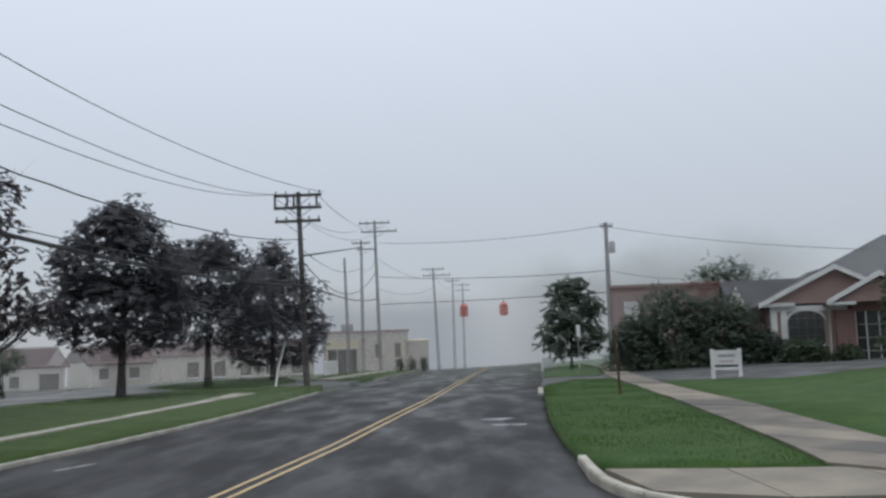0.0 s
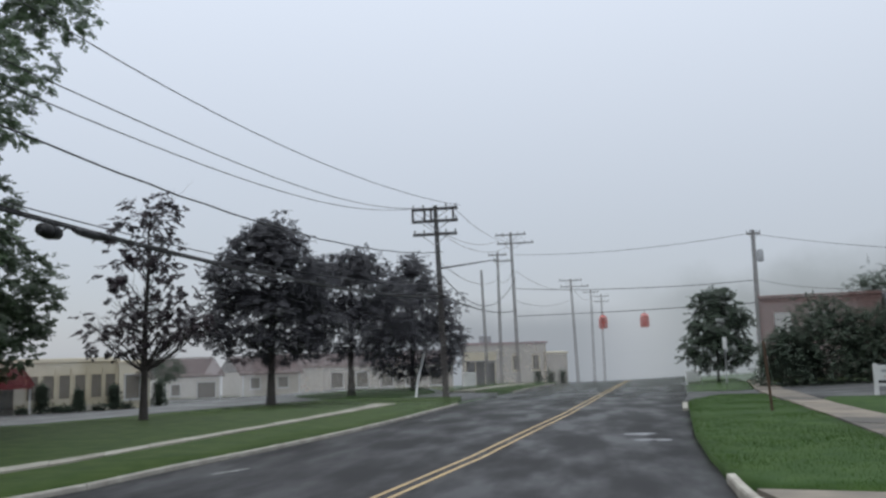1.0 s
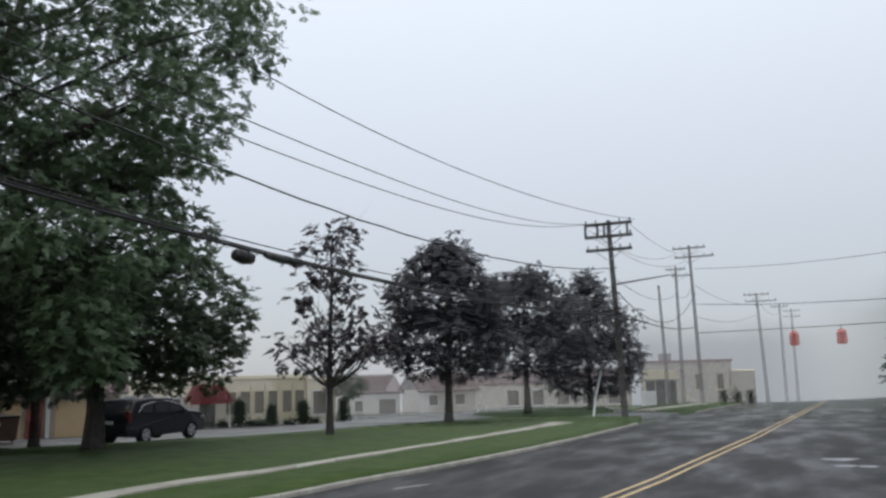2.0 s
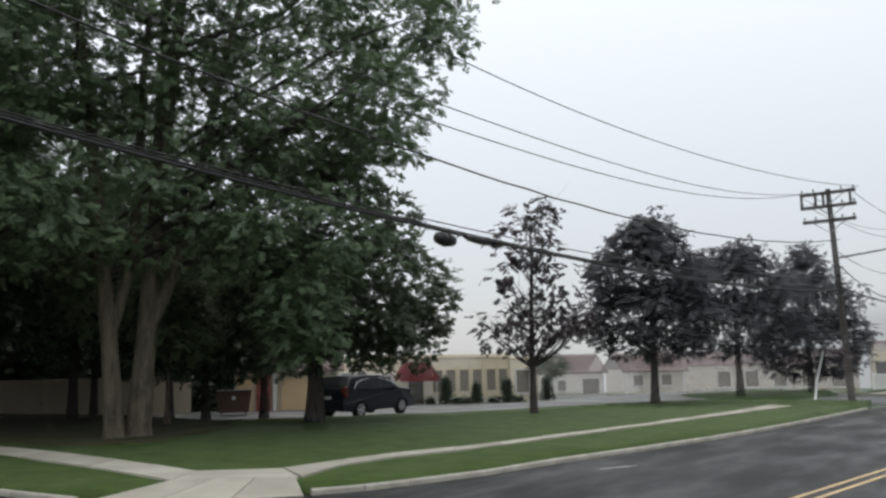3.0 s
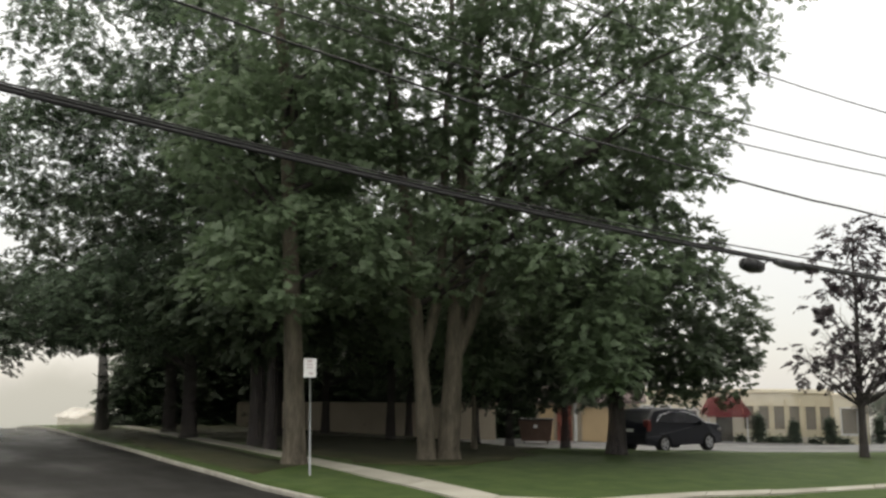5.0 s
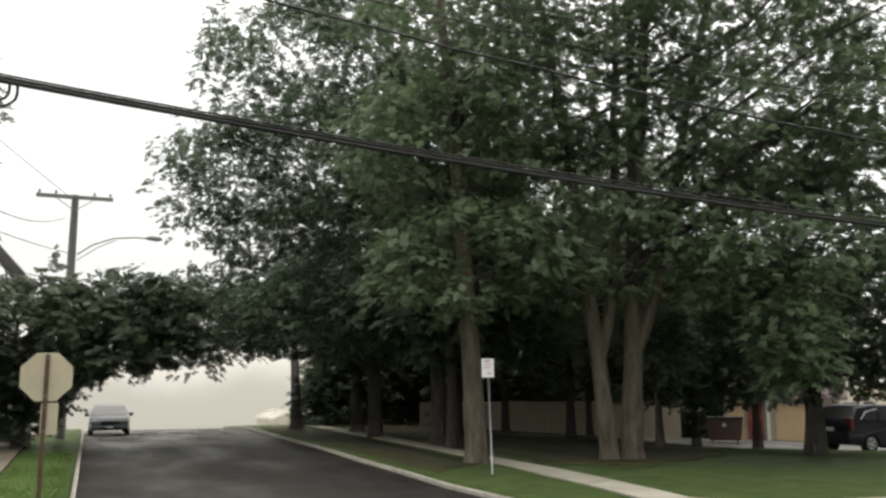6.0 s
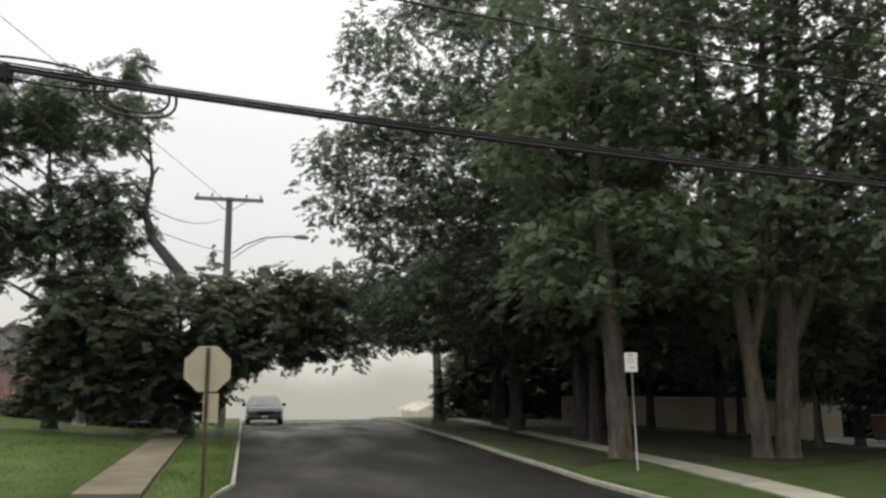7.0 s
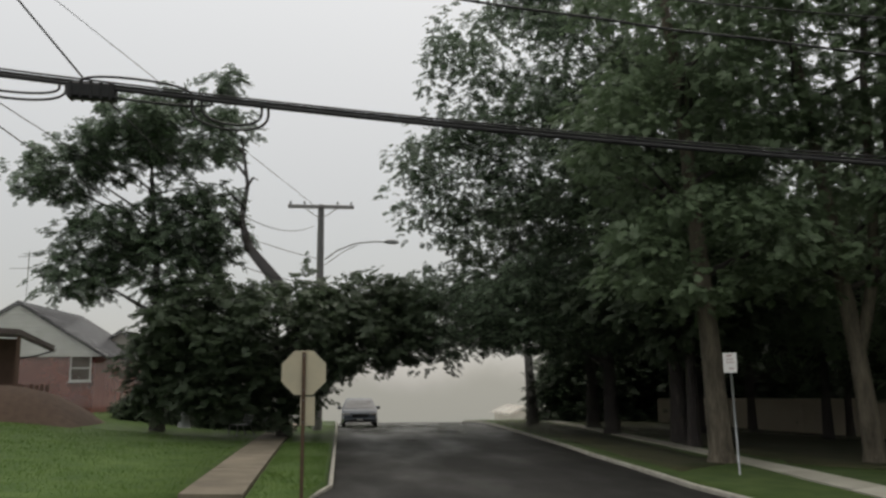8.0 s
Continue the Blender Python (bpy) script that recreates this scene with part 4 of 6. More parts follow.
# east side
tree("young_street_tree", 8.1, 52.5, [(0, 0, 2.1, 2.1, 1.1, 40), (0, 0, 3.4, 1.6, 1.2, 34), (-0.6, 0, 4.9, 0.5, 0.7, 8), (0.4, 0, 5.0, 0.55, 0.8, 10), (1.4, 0, 4.0, 0.6, 0.7, 8)], (0.09, 4.6, 0, 0), M_LEAF_FAR, M_BARK_DARK, "young green street tree beside the footpath", 41, 110, 0.21, 14, clump_r=0.5, lift=0.1)
for k, (x, y, w, h, n) in enumerate(((11.4, 41.5, 4.2, 3.9, 90), (13.6, 40.5, 4.2, 3.3, 90), (9.7, 42.0, 3.0, 2.6, 60), (15.3, 39.6, 2.2, 1.5, 40))):
    bush("shrub", ground_pose(x, y), w, w, h, M_LEAF_FAR, "large dark rounded shrub beside the driveway", 51 + k, n, 270, 0.115)
for k, (x, y, w, h) in enumerate(((17.0, 38.0, 1.4, 0.9), (18.3, 37.8, 1.2, 0.7), (16.2, 38.2, 1.3, 1.1))):
    bush("foundation_shrub", ground_pose(x, y), w, w, h, M_LEAF_DEEP, "low dark shrub under the bay window", 56 + k, 24, 120, 0.1)
bush("edge_conifer", ground_pose(18.9, 34.2, 0, 0.1), 1.7, 1.7, 4.2, M_LEAF_DEEP, "dark upright conifer at the entrance", 60, 50, 200, 0.12, pointed=True)


# ---- poles and wires ----
def utility_pole(x, y, top, label, arms, r=0.15, mat=None, lean=(0, 0), face=0.0, cans=()):
    """A wooden pole with cross arms: (distance below the top, half width, offset)."""
    mat = mat or M_POLE
    z0 = H(x, y)
    root = thing("utility_pole", pose(x, y, z0, 0, 0, face), label, "utility pole", "wooden poles along the roads")
    h = top - z0
    bm = B()
    tube(bm, [(0, 0, -0.4), (lean[0] * 0.5, lean[1] * 0.5, h * 0.5), (lean[0], lean[1], h)], [r * 1.15, r * 0.95, r * 0.72], 12)
    part("pole", bm, mat, root)
    for down, half, off in arms:
        bm = B()
        box(bm, (lean[0] - half + off, -0.22, h - down - 0.08), (lean[0] + half + off, -0.09, h - down + 0.08), bevel=0.012)
        arm = part("cross_arm", bm, mat, root)
        for s in (-1, 1):
            bm = B()
            tube(bm, [(lean[0] + s * 0.06, -0.16, h - down - 0.55), (lean[0] + off * 0.5 + s * min(half * 0.6, 0.75), -0.16, h - down - 0.06)], 0.022, 6)
            part("arm_brace", bm, M_METAL, arm)
        for s in (-0.92, -0.5, 0.5, 0.92):
            bm = B()
            tube(bm, [(lean[0] + off + half * s, -0.155, h - down + 0.08), (lean[0] + off + half * s, -0.155, h - down + 0.17), (lean[0] + off + half * s, -0.155, h - down + 0.25)], [0.03, 0.06, 0.03], 8)
            part("insulator", bm, M_METAL, arm)
    for down, side in cans:
        bm = B()
        tube(bm, [(side, 0, h - down - 0.5), (side, 0, h - down - 0.44), (side, 0, h - down + 0.3), (side, 0, h - down + 0.42)], [0.2, 0.24, 0.24, 0.12], 14)
        part("transformer_can", bm, M_METAL, root, "grey steel transformer can")
    return root


def wire(name, pts, r, label, sag=0.0, n=14, sides=6):
    """A cable through points, each stretch sagging."""
    line = []
    for a, b in zip(pts, pts[1:]):
        a, b = Vector(a), Vector(b)
        line += [a.lerp(b, s / n) - Vector((0, 0, sag * 4 * (s / n) * (1 - s / n))) for s in range(n)]
    line.append(Vector(pts[-1]))
    return tagged(mesh_object(name, tube(B(), line, r, sides), M_CABLE), label, "cable")


p1 = utility_pole(-6.95, 43.0, 9.65, "tall dark wooden pole with three cross arms at the kerb", [(0.2, 1.25, 0), (0.85, 1.25, 0), (1.55, 1.2, 0)], 0.16, lean=(-0.35, 0), face=-4, cans=())
for sx in (-1.2, -0.55, -0.2, 1.0):
    bm = B()
    box(bm, (-0.35 + sx - 0.05, -0.2, 10.18 - 0.8), (-0.35 + sx + 0.05, -0.1, 10.18 - 0.15))
    part("arm_strut", bm, M_POLE, p1)
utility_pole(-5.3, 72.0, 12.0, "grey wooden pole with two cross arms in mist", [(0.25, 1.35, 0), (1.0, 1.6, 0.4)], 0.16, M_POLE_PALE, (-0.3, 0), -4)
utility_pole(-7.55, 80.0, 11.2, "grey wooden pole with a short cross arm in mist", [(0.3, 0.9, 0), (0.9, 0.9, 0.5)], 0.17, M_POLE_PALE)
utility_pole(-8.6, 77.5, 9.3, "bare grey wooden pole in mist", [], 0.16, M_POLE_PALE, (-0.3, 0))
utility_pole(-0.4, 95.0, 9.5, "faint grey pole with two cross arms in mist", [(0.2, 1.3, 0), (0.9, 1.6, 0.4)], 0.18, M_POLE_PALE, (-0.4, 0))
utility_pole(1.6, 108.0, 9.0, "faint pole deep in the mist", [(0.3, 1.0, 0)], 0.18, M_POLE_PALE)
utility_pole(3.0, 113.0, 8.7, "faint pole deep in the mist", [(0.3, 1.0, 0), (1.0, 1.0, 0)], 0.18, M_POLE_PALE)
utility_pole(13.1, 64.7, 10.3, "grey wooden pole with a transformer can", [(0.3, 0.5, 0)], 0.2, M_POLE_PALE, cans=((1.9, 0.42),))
utility_pole(-13.79, -14.0, 15.8, "tall dark wooden pole at the roadside", [(0.3, 1.25, 0), (2.0, 1.25, 0)], 0.17)
side_pole = utility_pole(-38.0, -1.05, 10.3, "grey wooden pole with one cross arm and a lamp bracket", [(0.12, 1.5, 0)], 0.19, face=90, mat=M_POLE_PALE)
lamp = thing("street_lamp", pose(-38.0, -0.85, 0), "slim grey street lamp bracket fixed to the pole", "street lamp")
part("bracket", tube(B(), [(0, 0, 7.75), (0, 0.6, 8.2), (0, 1.4, 8.52), (0, 2.3, 8.62), (0, 2.9, 8.6)], 0.035, 8), M_METAL, lamp)
part("stay", tube(B(), [(0, 0, 7.5), (0, 0.8, 8.1), (0, 1.5, 8.45)], 0.02, 6), M_METAL, lamp)
bm = B()
tube(bm, [(0, 2.7, 8.6), (0, 2.85, 8.62), (0, 3.2, 8.61), (0, 3.4, 8.59)], [0.04, 0.1, 0.12, 0.05], 10)
part("head", bm, M_METAL, lamp)


def west_line(y):
    return -6.95 + 0.12 * (y - 43)


def span(name, curve, off, r, label, wave=0.0):
    """A wire of the west line, whose height follows a parabola along the road."""
    ys = [-14 + 57 * k / 48 for k in range(49)]
    pts = [(west_line(y) + off * smooth((y - 15) / 28), y, curve[0] * y * y + curve[1] * y + curve[2] + wave * math.sin(y * 2.2)) for y in ys]
    return tagged(mesh_object(name, tube(B(), pts, r, 7), M_CABLE), label, "cable", "cables along the main road")


BUNDLE = (0.00197, -0.11683, 6.131)
span("thick_cable", BUNDLE, 0.0, 0.034, "thick black cable sagging low along the road")
span("lashed_cable", (0.00197, -0.11683, 6.187), 0.0, 0.02, "black cable lashed above the thick one")
span("thin_cable", (0.00232, -0.11683, 6.225), 0.0, 0.014, "thin black cable running above the thick ones")
span("high_wire", (0.00357, -0.1841, 10.920), 1.0, 0.014, "thin dark wire to the end of the cross arm")
span("high_wire", (0.00359, -0.1424, 9.018), -1.1, 0.014, "thin dark wire to the end of the cross arm")
span("high_wire", (0.00411, -0.15488, 8.625), -1.15, 0.014, "thin dark wire to the end of the cross arm")
span("twisted_wire", (0.00361, -0.1815, 8.284), 0.0, 0.022, "twisted service wire below the cross arms", 0.015)


def on_bundle(y, dz=0.0):
    return Vector((west_line(y), y, BUNDLE[0] * y * y + BUNDLE[1] * y + BUNDLE[2] + dz))


# the splice cases and coils on the thick cable
case = thing("splice_case", Matrix.Translation(on_bundle(14.9, -0.18)) @ pose(0, 0, 0, 3, 0, -83), "oval black splice case hanging from the cable", "splice case")
part("shell", tube(B(), [(-0.36, 0, 0), (-0.32, 0, 0), (-0.1, 0, 0), (0.1, 0, 0), (0.3, 0, 0), (0.36, 0, 0)], [0.05, 0.13, 0.15, 0.15, 0.13, 0.05], 14), M_CABLE, case)
part("rib", tube(B(), [(-0.03, 0, 0), (0.03, 0, 0)], 0.165, 14), M_CABLE, case)
part("hanger", tube(B(), [(-0.34, 0, 0.02), (-0.55, 0, 0.1), (-0.7, 0, 0.16)], 0.018, 6), M_CABLE, case)
sleeve = thing("cable_joint", Matrix.Translation(on_bundle(16.1, -0.03)) @ pose(0, 0, 0, 3, 0, 97), "swollen black joint wrapped round the cable", "cable joint")
part("wrap", tube(B(), [(-0.75, 0, 0), (-0.5, 0, 0), (0, 0, 0), (0.4, 0, 0), (0.7, 0, 0)], [0.05, 0.085, 0.1, 0.085, 0.05], 12), M_CABLE, sleeve)
bm = B()
box_m = Matrix.Translation(on_bundle(-3.8, -0.08)) @ pose(0, 0, 0, 4, 0, 97)
closure = thing("splice_box", box_m, "large black ribbed splice box on the cable", "splice box")
part("body", box(B(), (-0.36, -0.11, -0.13), (0.36, 0.11, 0.13), bevel=0.04), M_CABLE, closure)
for k in range(5):
    part("rib", box(B(), (-0.31 + 0.14 * k, -0.122, -0.142), (-0.265 + 0.14 * k, 0.122, 0.142), bevel=0.01), M_CABLE, closure)
for y0, y1, drop, label in ((-6.0, -4.2, -0.32, "slack black cable loop beside the splice box"), (-4.0, -2.3, 0.22, "slack black cable loop over the splice box"), (-2.3, -1.15, -0.4, "hanging coil of slack black cable"), (-2.15, -1.25, -0.32, "hanging coil of slack black cable"), (-6.2, -4.3, -0.22, "slack black cable loop beside the splice box"), (-3.9, -2.0, -0.12, "slack black cable loop below the splice box")):
    pts = []
    for k in range(17):
        a = math.pi * k / 16
        pts.append(on_bundle((y0 + y1) / 2 - (y1 - y0) / 2 * math.cos(a) * (1 + 0.12 * math.sin(a)), drop * math.sin(a) ** 0.7 - 0.02))
    tagged(mesh_object("cable_loop", tube(B(), pts, 0.02, 6), M_CABLE), label, "cable")
# wires to the side street and the houses
wire("service_wire", [(-12.9, -8.0, 11.2), (-12.95, -5.1, 8.1), (-12.8, -4.0, 6.8)], 0.016, "thin wire dropping to the splice box")
wire("service_wire", [(-13.79, -14.0, 13.5), (-38.0, -1.3, 6.6)], 0.018, "dark service wire slung from pole to pole over the lawn", 2.0, 30)
wire("service_wire", [(-13.79, -14.0, 13.0), (-38.0, -1.2, 7.8)], 0.014, "thin service wire slung from pole to pole over the lawn", 1.5, 30)
wire("service_wire", [(-12.77, -3.9, 6.75), (-38.0, -1.4, 9.3)], 0.014, "thin wire from the splice box to the side pole", 1.0, 30)
wire("service_wire", [(-13.79, -14.0, 15.75), (-38.0, -1.4, 10.3)], 0.012, "thin wire to the cross arm of the side pole", 0.0, 30)
# wires beyond the first pole and across the road
wire("span_guy", [(-7.0, 43.0, 6.3), (-7.55, 80.0, 10.5)], 0.055, "taut dark guy cable between two poles")
for dx, z in ((1.0, 9.5), (-1.1, 9.3), (-0.4, 8.7)):
    wire("far_wire", [(-7.3 + dx, 43.0, z), (-5.6 + dx, 72.0, z + 2.0)], 0.016, "thin wire between the misty poles", 0.9)
wire("far_wire", [(-7.1, 43.0, 6.6), (-7.6, 80.0, 8.6), (-5.4, 72.0, 8.9)], 0.02, "wire between the misty poles", 0.8)
wire("far_cable", [(-7.0, 43.0, 5.9), (-5.3, 72.0, 8.0)], 0.03, "dark slack cable between the misty poles", 2.0)
wire("far_cable", [(-7.0, 43.0, 4.9), (-5.3, 72.0, 5.2)], 0.04, "thick dark cable between the misty poles", 0.5)
wire("far_wire", [(-5.3, 72.0, 10.0), (13.1, 64.7, 10.1)], 0.022, "wire crossing the road high in the mist", 0.45)
wire("far_wire", [(-5.3, 72.0, 7.05), (4.0, 68.5, 6.5), (13.1, 64.7, 6.55)], 0.03, "wire crossing the road in the mist", 0.1)
wire("signal_cable", [(-5.3, 72.0, 4.65), (4.0, 70.5, 4.75), (13.1, 64.7, 4.85)], 0.035, "signal cable spanning the road")
wire("far_wire", [(-5.3, 72.0, 8.6), (-0.5, 95.0, 8.4), (1.6, 108, 8.0)], 0.022, "wire fading along the misty poles", 0.7)
wire("far_wire", [(-5.3, 72.0, 6.0), (-0.5, 95.0, 7.4)], 0.022, "wire fading along the misty poles", 0.7)
wire("far_wire", [(13.1, 64.7, 10.0), (24.0, 46.0, 6.0)], 0.018, "thin wire towards the brick house", 0.3)
wire("far_wire", [(13.1, 64.7, 6.6), (17.5, 58.0, 5.3)], 0.018, "thin wire towards the brick building", 0.2)
# signals hang from the cable
for x, y in ((1.95, 70.9), (5.25, 69.8)):
    sig = thing("traffic_signal", pose(x, y, 3.45, 0, 0, 0), "orange-red traffic signal hanging over the road in mist", "traffic signal", "signals over the road")
    part("housing", box(B(), (-0.36, -0.3, -0.1), (0.36, 0.3, 0.85), bevel=0.12), M_SIGNAL, sig)
    part("cap", tube(B(), [(0, 0, 0.85), (0, 0, 1.0), (0, 0, 1.08)], [0.36, 0.22, 0.05], 12), M_SIGNAL, sig)
    part("hanger", tube(B(), [(0, 0, 1.0), (0, 0, 1.36)], 0.03, 6), M_METAL, sig)
    for k in range(3):
        part("visor", tube(B(), [(0, -0.28, 0.1 + 0.27 * k), (0, -0.44, 0.1 + 0.27 * k)], [0.11, 0.12], 12), M_SIGNAL, sig)


# ---- signs and posts ----
def octagon(r):
    return [(r * math.cos(math.pi / 8 + k * math.pi / 4), r * math.sin(math.pi / 8 + k * math.pi / 4)) for k in range(8)]


stop = thing("stop_sign", ground_pose(-14.0, -0.62, 92, 0.13), "stop sign on a rusty steel post, seen from its bare back", "stop sign")
Z = 2.33 - H(-14.0, -0.62) - 0.13
part("post", box(B(), (-0.03, 0.0, -0.3), (0.03, 0.05, Z + 0.34), bevel=0.01), M_RUST, stop)
part("panel", prism(B(), [(x, z + Z) for x, z in octagon(0.392)], 0.006, pose(0, 0.052, 0)), M_SIGNBACK, stop, "dull bare aluminium back of the octagon")
part("face", prism(B(), [(x, z + Z) for x, z in octagon(0.385)], 0.004, pose(0, 0.06, 0)), M_SIGNRED, stop, "red front face")
part("plate", box(B(), (-0.05, 0.052, Z - 0.86), (0.19, 0.058, Z - 0.39), bevel=0.002), M_SIGNBACK, stop, "small plate under the octagon")
for dz in (-0.28, 0.28, -0.45, -0.8):
    part("bolt", tube(B(), [(0, -0.012, Z + dz), (0, 0.01, Z + dz)], 0.012, 8), M_METAL, stop)
sign = thing("parking_sign", ground_pose(-18.0, 8.68, 66, 0.13), "small white parking sign on a slim steel post", "parking sign")
Z = 2.78 - H(-18.0, 8.68) - 0.13
part("post", tube(B(), [(0.08, 0, -0.3), (0.0, 0, Z)], 0.024, 8), M_METAL, sign)
plate = part("plate", box(B(), (-0.145, -0.034, Z - 0.44), (0.145, -0.026, Z), bevel=0.003), M_SIGNWHITE, sign)
for a, b, c, d in ((-0.07, 0.05, 0.04, 0.08), (-0.08, 0.07, 0.13, 0.15), (-0.08, 0.08, 0.2, 0.22), (-0.02, 0.08, 0.33, 0.36)):
    part("printed_bar", box(B(), (a, -0.038, Z - d), (b, -0.0345, Z - c)), M_INK, plate)
post = thing("steel_post", ground_pose(5.35, 25.45, 0, 0.13), "dark leaning steel post in the lawn", "post")
part("rail", box(B(), (-0.035, -0.02, -0.3), (0.035, 0.02, 1.98), pose(0, 0, 0, 0, -3.5, 0), bevel=0.006), M_RUST, post)
part("flange", box(B(), (-0.012, -0.05, 0.1), (0.012, 0.03, 1.9), pose(0, 0, 0, 0, -3.5, 0)), M_RUST, post)
board = thing("yard_sign", ground_pose(10.1, 29.85, -12, 0.13), "white wooden yard sign between two posts on the lawn", "yard sign")
for s in (-0.46, 0.46):
    part("post", box(B(), (s - 0.065, -0.065, -0.3), (s + 0.065, 0.065, 0.98), bevel=0.012), M_WHITE, board)
panel = part("panel", box(B(), (-0.4, -0.02, 0.42), (0.4, 0.02, 0.86), bevel=0.008), M_WHITE, board)
part("rail", box(B(), (-0.4, -0.03, 0.24), (0.4, 0.03, 0.33)), M_WHITE, board)
part("rail", box(B(), (-0.4, -0.03, 0.84), (0.4, 0.03, 0.93)), M_WHITE, board)
part("lettering_bar", box(B(), (-0.28, -0.026, 0.7), (0.3, -0.0205, 0.78)), M_METAL, panel)
part("lettering_bar", box(B(), (-0.22, -0.026, 0.52), (0.26, -0.0205, 0.57)), M_INK, panel)
lean_post = thing("leaning_post", ground_pose(-9.2, 46.1, 0, 0.13), "pale leaning wooden post beside the driveway", "post")
part("shaft", tube(B(), [(0, 0, -0.3), (0.15, 0, 0.8), (0.55, 0.1, 2.35)], 0.05, 8), M_SIGNWHITE, lean_post)
small_sign = thing("street_sign", ground_pose(8.05, 49.35, 0, 0.1), "narrow white sign on a thin post near the young tree", "sign")
part("post", tube(B(), [(0, 0, -0.2), (0, 0, 2.5)], 0.03, 8), M_METAL, small_sign)
part("plate", box(B(), (-0.11, -0.05, 1.95), (0.11, -0.035, 2.6), bevel=0.004), M_SIGNWHITE, small_sign)
for x, y, w, h, what in ((12.6, 62.0, 0.7, 0.9, "white utility cabinet at the foot of the pole"), (7.2, 57.0, 0.9, 0.8, "white utility cabinet behind the young tree"), (-9.9, 74.5, 1.1, 1.1, "white sign box beside the tan building")):
    cab = thing("utility_cabinet", ground_pose(x, y), what, "cabinet")
    part("body", box(B(), (-w / 2, -0.3, -0.1), (w / 2, 0.3, h), bevel=0.03), M_WHITE, cab)
    part("lid", box(B(), (-w / 2 - 0.03, -0.33, h), (w / 2 + 0.03, 0.33, h + 0.06), bevel=0.02), M_WHITE, cab)


# ---- cars ----
def car(m, label, length, width, roof, belt, outline, glass, paint, wheels, wheel_r, suv):
    """A car that points along x: body with wheel arches, tapering cabin, panes, wheels, lamps."""
    root = thing("car", m, label, "car")
    half = width / 2

    def across(x, z):
        k = max(0.0, (z - belt) / (roof - belt))
        nose = max(0.0, (abs(x) - length * 0.36) / (length * 0.14))
        return half * (1 - (0.2 if suv else 0.27) * k) * (1 - 0.13 * nose ** 2) * (1 - 0.05 * max(0, 0.45 - z) / 0.45)

    bm = B()
    vs = [[bm.verts.new((x, s * across(x, z), z)) for x, z in outline] for s in (-1, -0.86, 0.86, 1)]
    for row, s in ((vs[1], -0.86), (vs[2], 0.86)):
        for v in row:
            v.co.z += 0.05 if v.co.z > 0.5 else 0.0
    n = len(outline)
    for a, b in zip(vs, vs[1:]):
        for k in range(n):
            bm.faces.new((a[k], a[(k + 1) % n], b[(k + 1) % n], b[k])).smooth = True
    bm.faces.new(vs[0])
    bm.faces.new(list(reversed(vs[3])))
    bmesh.ops.recalc_face_normals(bm, faces=bm.faces[:])
    part("body", bm, paint, root)
    for name, pts in glass:
        if name == "side_window":
            for s in (-1, 1):
                bm = B()
                out = [bm.verts.new((x, s * (across(x, z) + 0.006), z)) for x, z in pts]
                inn = [bm.verts.new((x, s * (across(x, z) - 0.03), z)) for x, z in pts]
                bm.faces.new(out)
                for k in range(len(pts)):
                    bm.faces.new((out[k], out[(k + 1) % len(pts)], inn[(k + 1) % len(pts)], inn[k]))
                bmesh.ops.recalc_face_normals(bm, faces=bm.faces[:])
                part("side_window", bm, M_GLASS, root)
        else:
            (x0, z0), (x1, z1) = pts
            d = 0.03 if x0 > 0 else -0.03
            bm = B()
            q = [bm.verts.new((x + dd, s * across(x, z) * 0.86, z + 0.06)) for x, z, s, dd in ((x0, z0, -1, d), (x0, z0, 1, d), (x1, z1, 1, d), (x1, z1, -1, d))]
            p = [bm.verts.new(v.co - Vector((d * 1.6, 0, 0.04))) for v in q]
            bm.faces.new(q)
            for k in range(4):
                bm.faces.new((q[k], q[(k + 1) % 4], p[(k + 1) % 4], p[k]))
            bmesh.ops.recalc_face_normals(bm, faces=bm.faces[:])
            part(name, bm, M_GLASS, root)
    for x in wheels:
        for s in (-1, 1):
            hub = half - 0.1
            wheel = part("wheel", tube(B(), [(x, s * (hub - 0.12), wheel_r), (x, s * (hub - 0.1), wheel_r), (x, s * (hub + 0.06), wheel_r), (x, s * (hub + 0.1), wheel_r)], [wheel_r * 0.9, wheel_r, wheel_r, wheel_r * 0.88], 24), M_TYRE, root)
            rim = part("rim", tube(B(), [(x, s * (hub + 0.06), wheel_r), (x, s * (hub + 0.108), wheel_r)], [wheel_r * 0.66, wheel_r * 0.6], 20), M_ALLOY, wheel)
            for k in range(5):
                a = k * 2 * math.pi / 5
                c = Vector((x + wheel_r * 0.38 * math.cos(a), s * (hub + 0.105), wheel_r + wheel_r * 0.38 * math.sin(a)))
                part("slot", tube(B(), [c, c + Vector((0, s * 0.008, 0))], wheel_r * 0.13, 8), M_TYRE, wheel)
    e = length / 2
    for s in (-1, 1):
        part("headlight", box(B(), (e - 0.26, s * half * 0.72 - 0.2, belt - 0.32), (e - 0.05, s * half * 0.72 + 0.2, belt - 0.17), bevel=0.04), M_GREYGLASS, root)
        part("tail_lamp", box(B(), (-e + 0.02, s * half * 0.80 - 0.12, belt - 0.22), (-e + 0.22, s * half * 0.80 + 0.12, belt + (0.2 if suv else -0.02)), bevel=0.03), M_REDLAMP, root)
        part("wing_mirror", box(B(), (length * 0.13, s * half - 0.02 + s * 0.09 - 0.1, belt - 0.02), (length * 0.17, s * half - 0.02 + s * 0.09 + 0.1, belt + 0.14), bevel=0.03), paint, root)
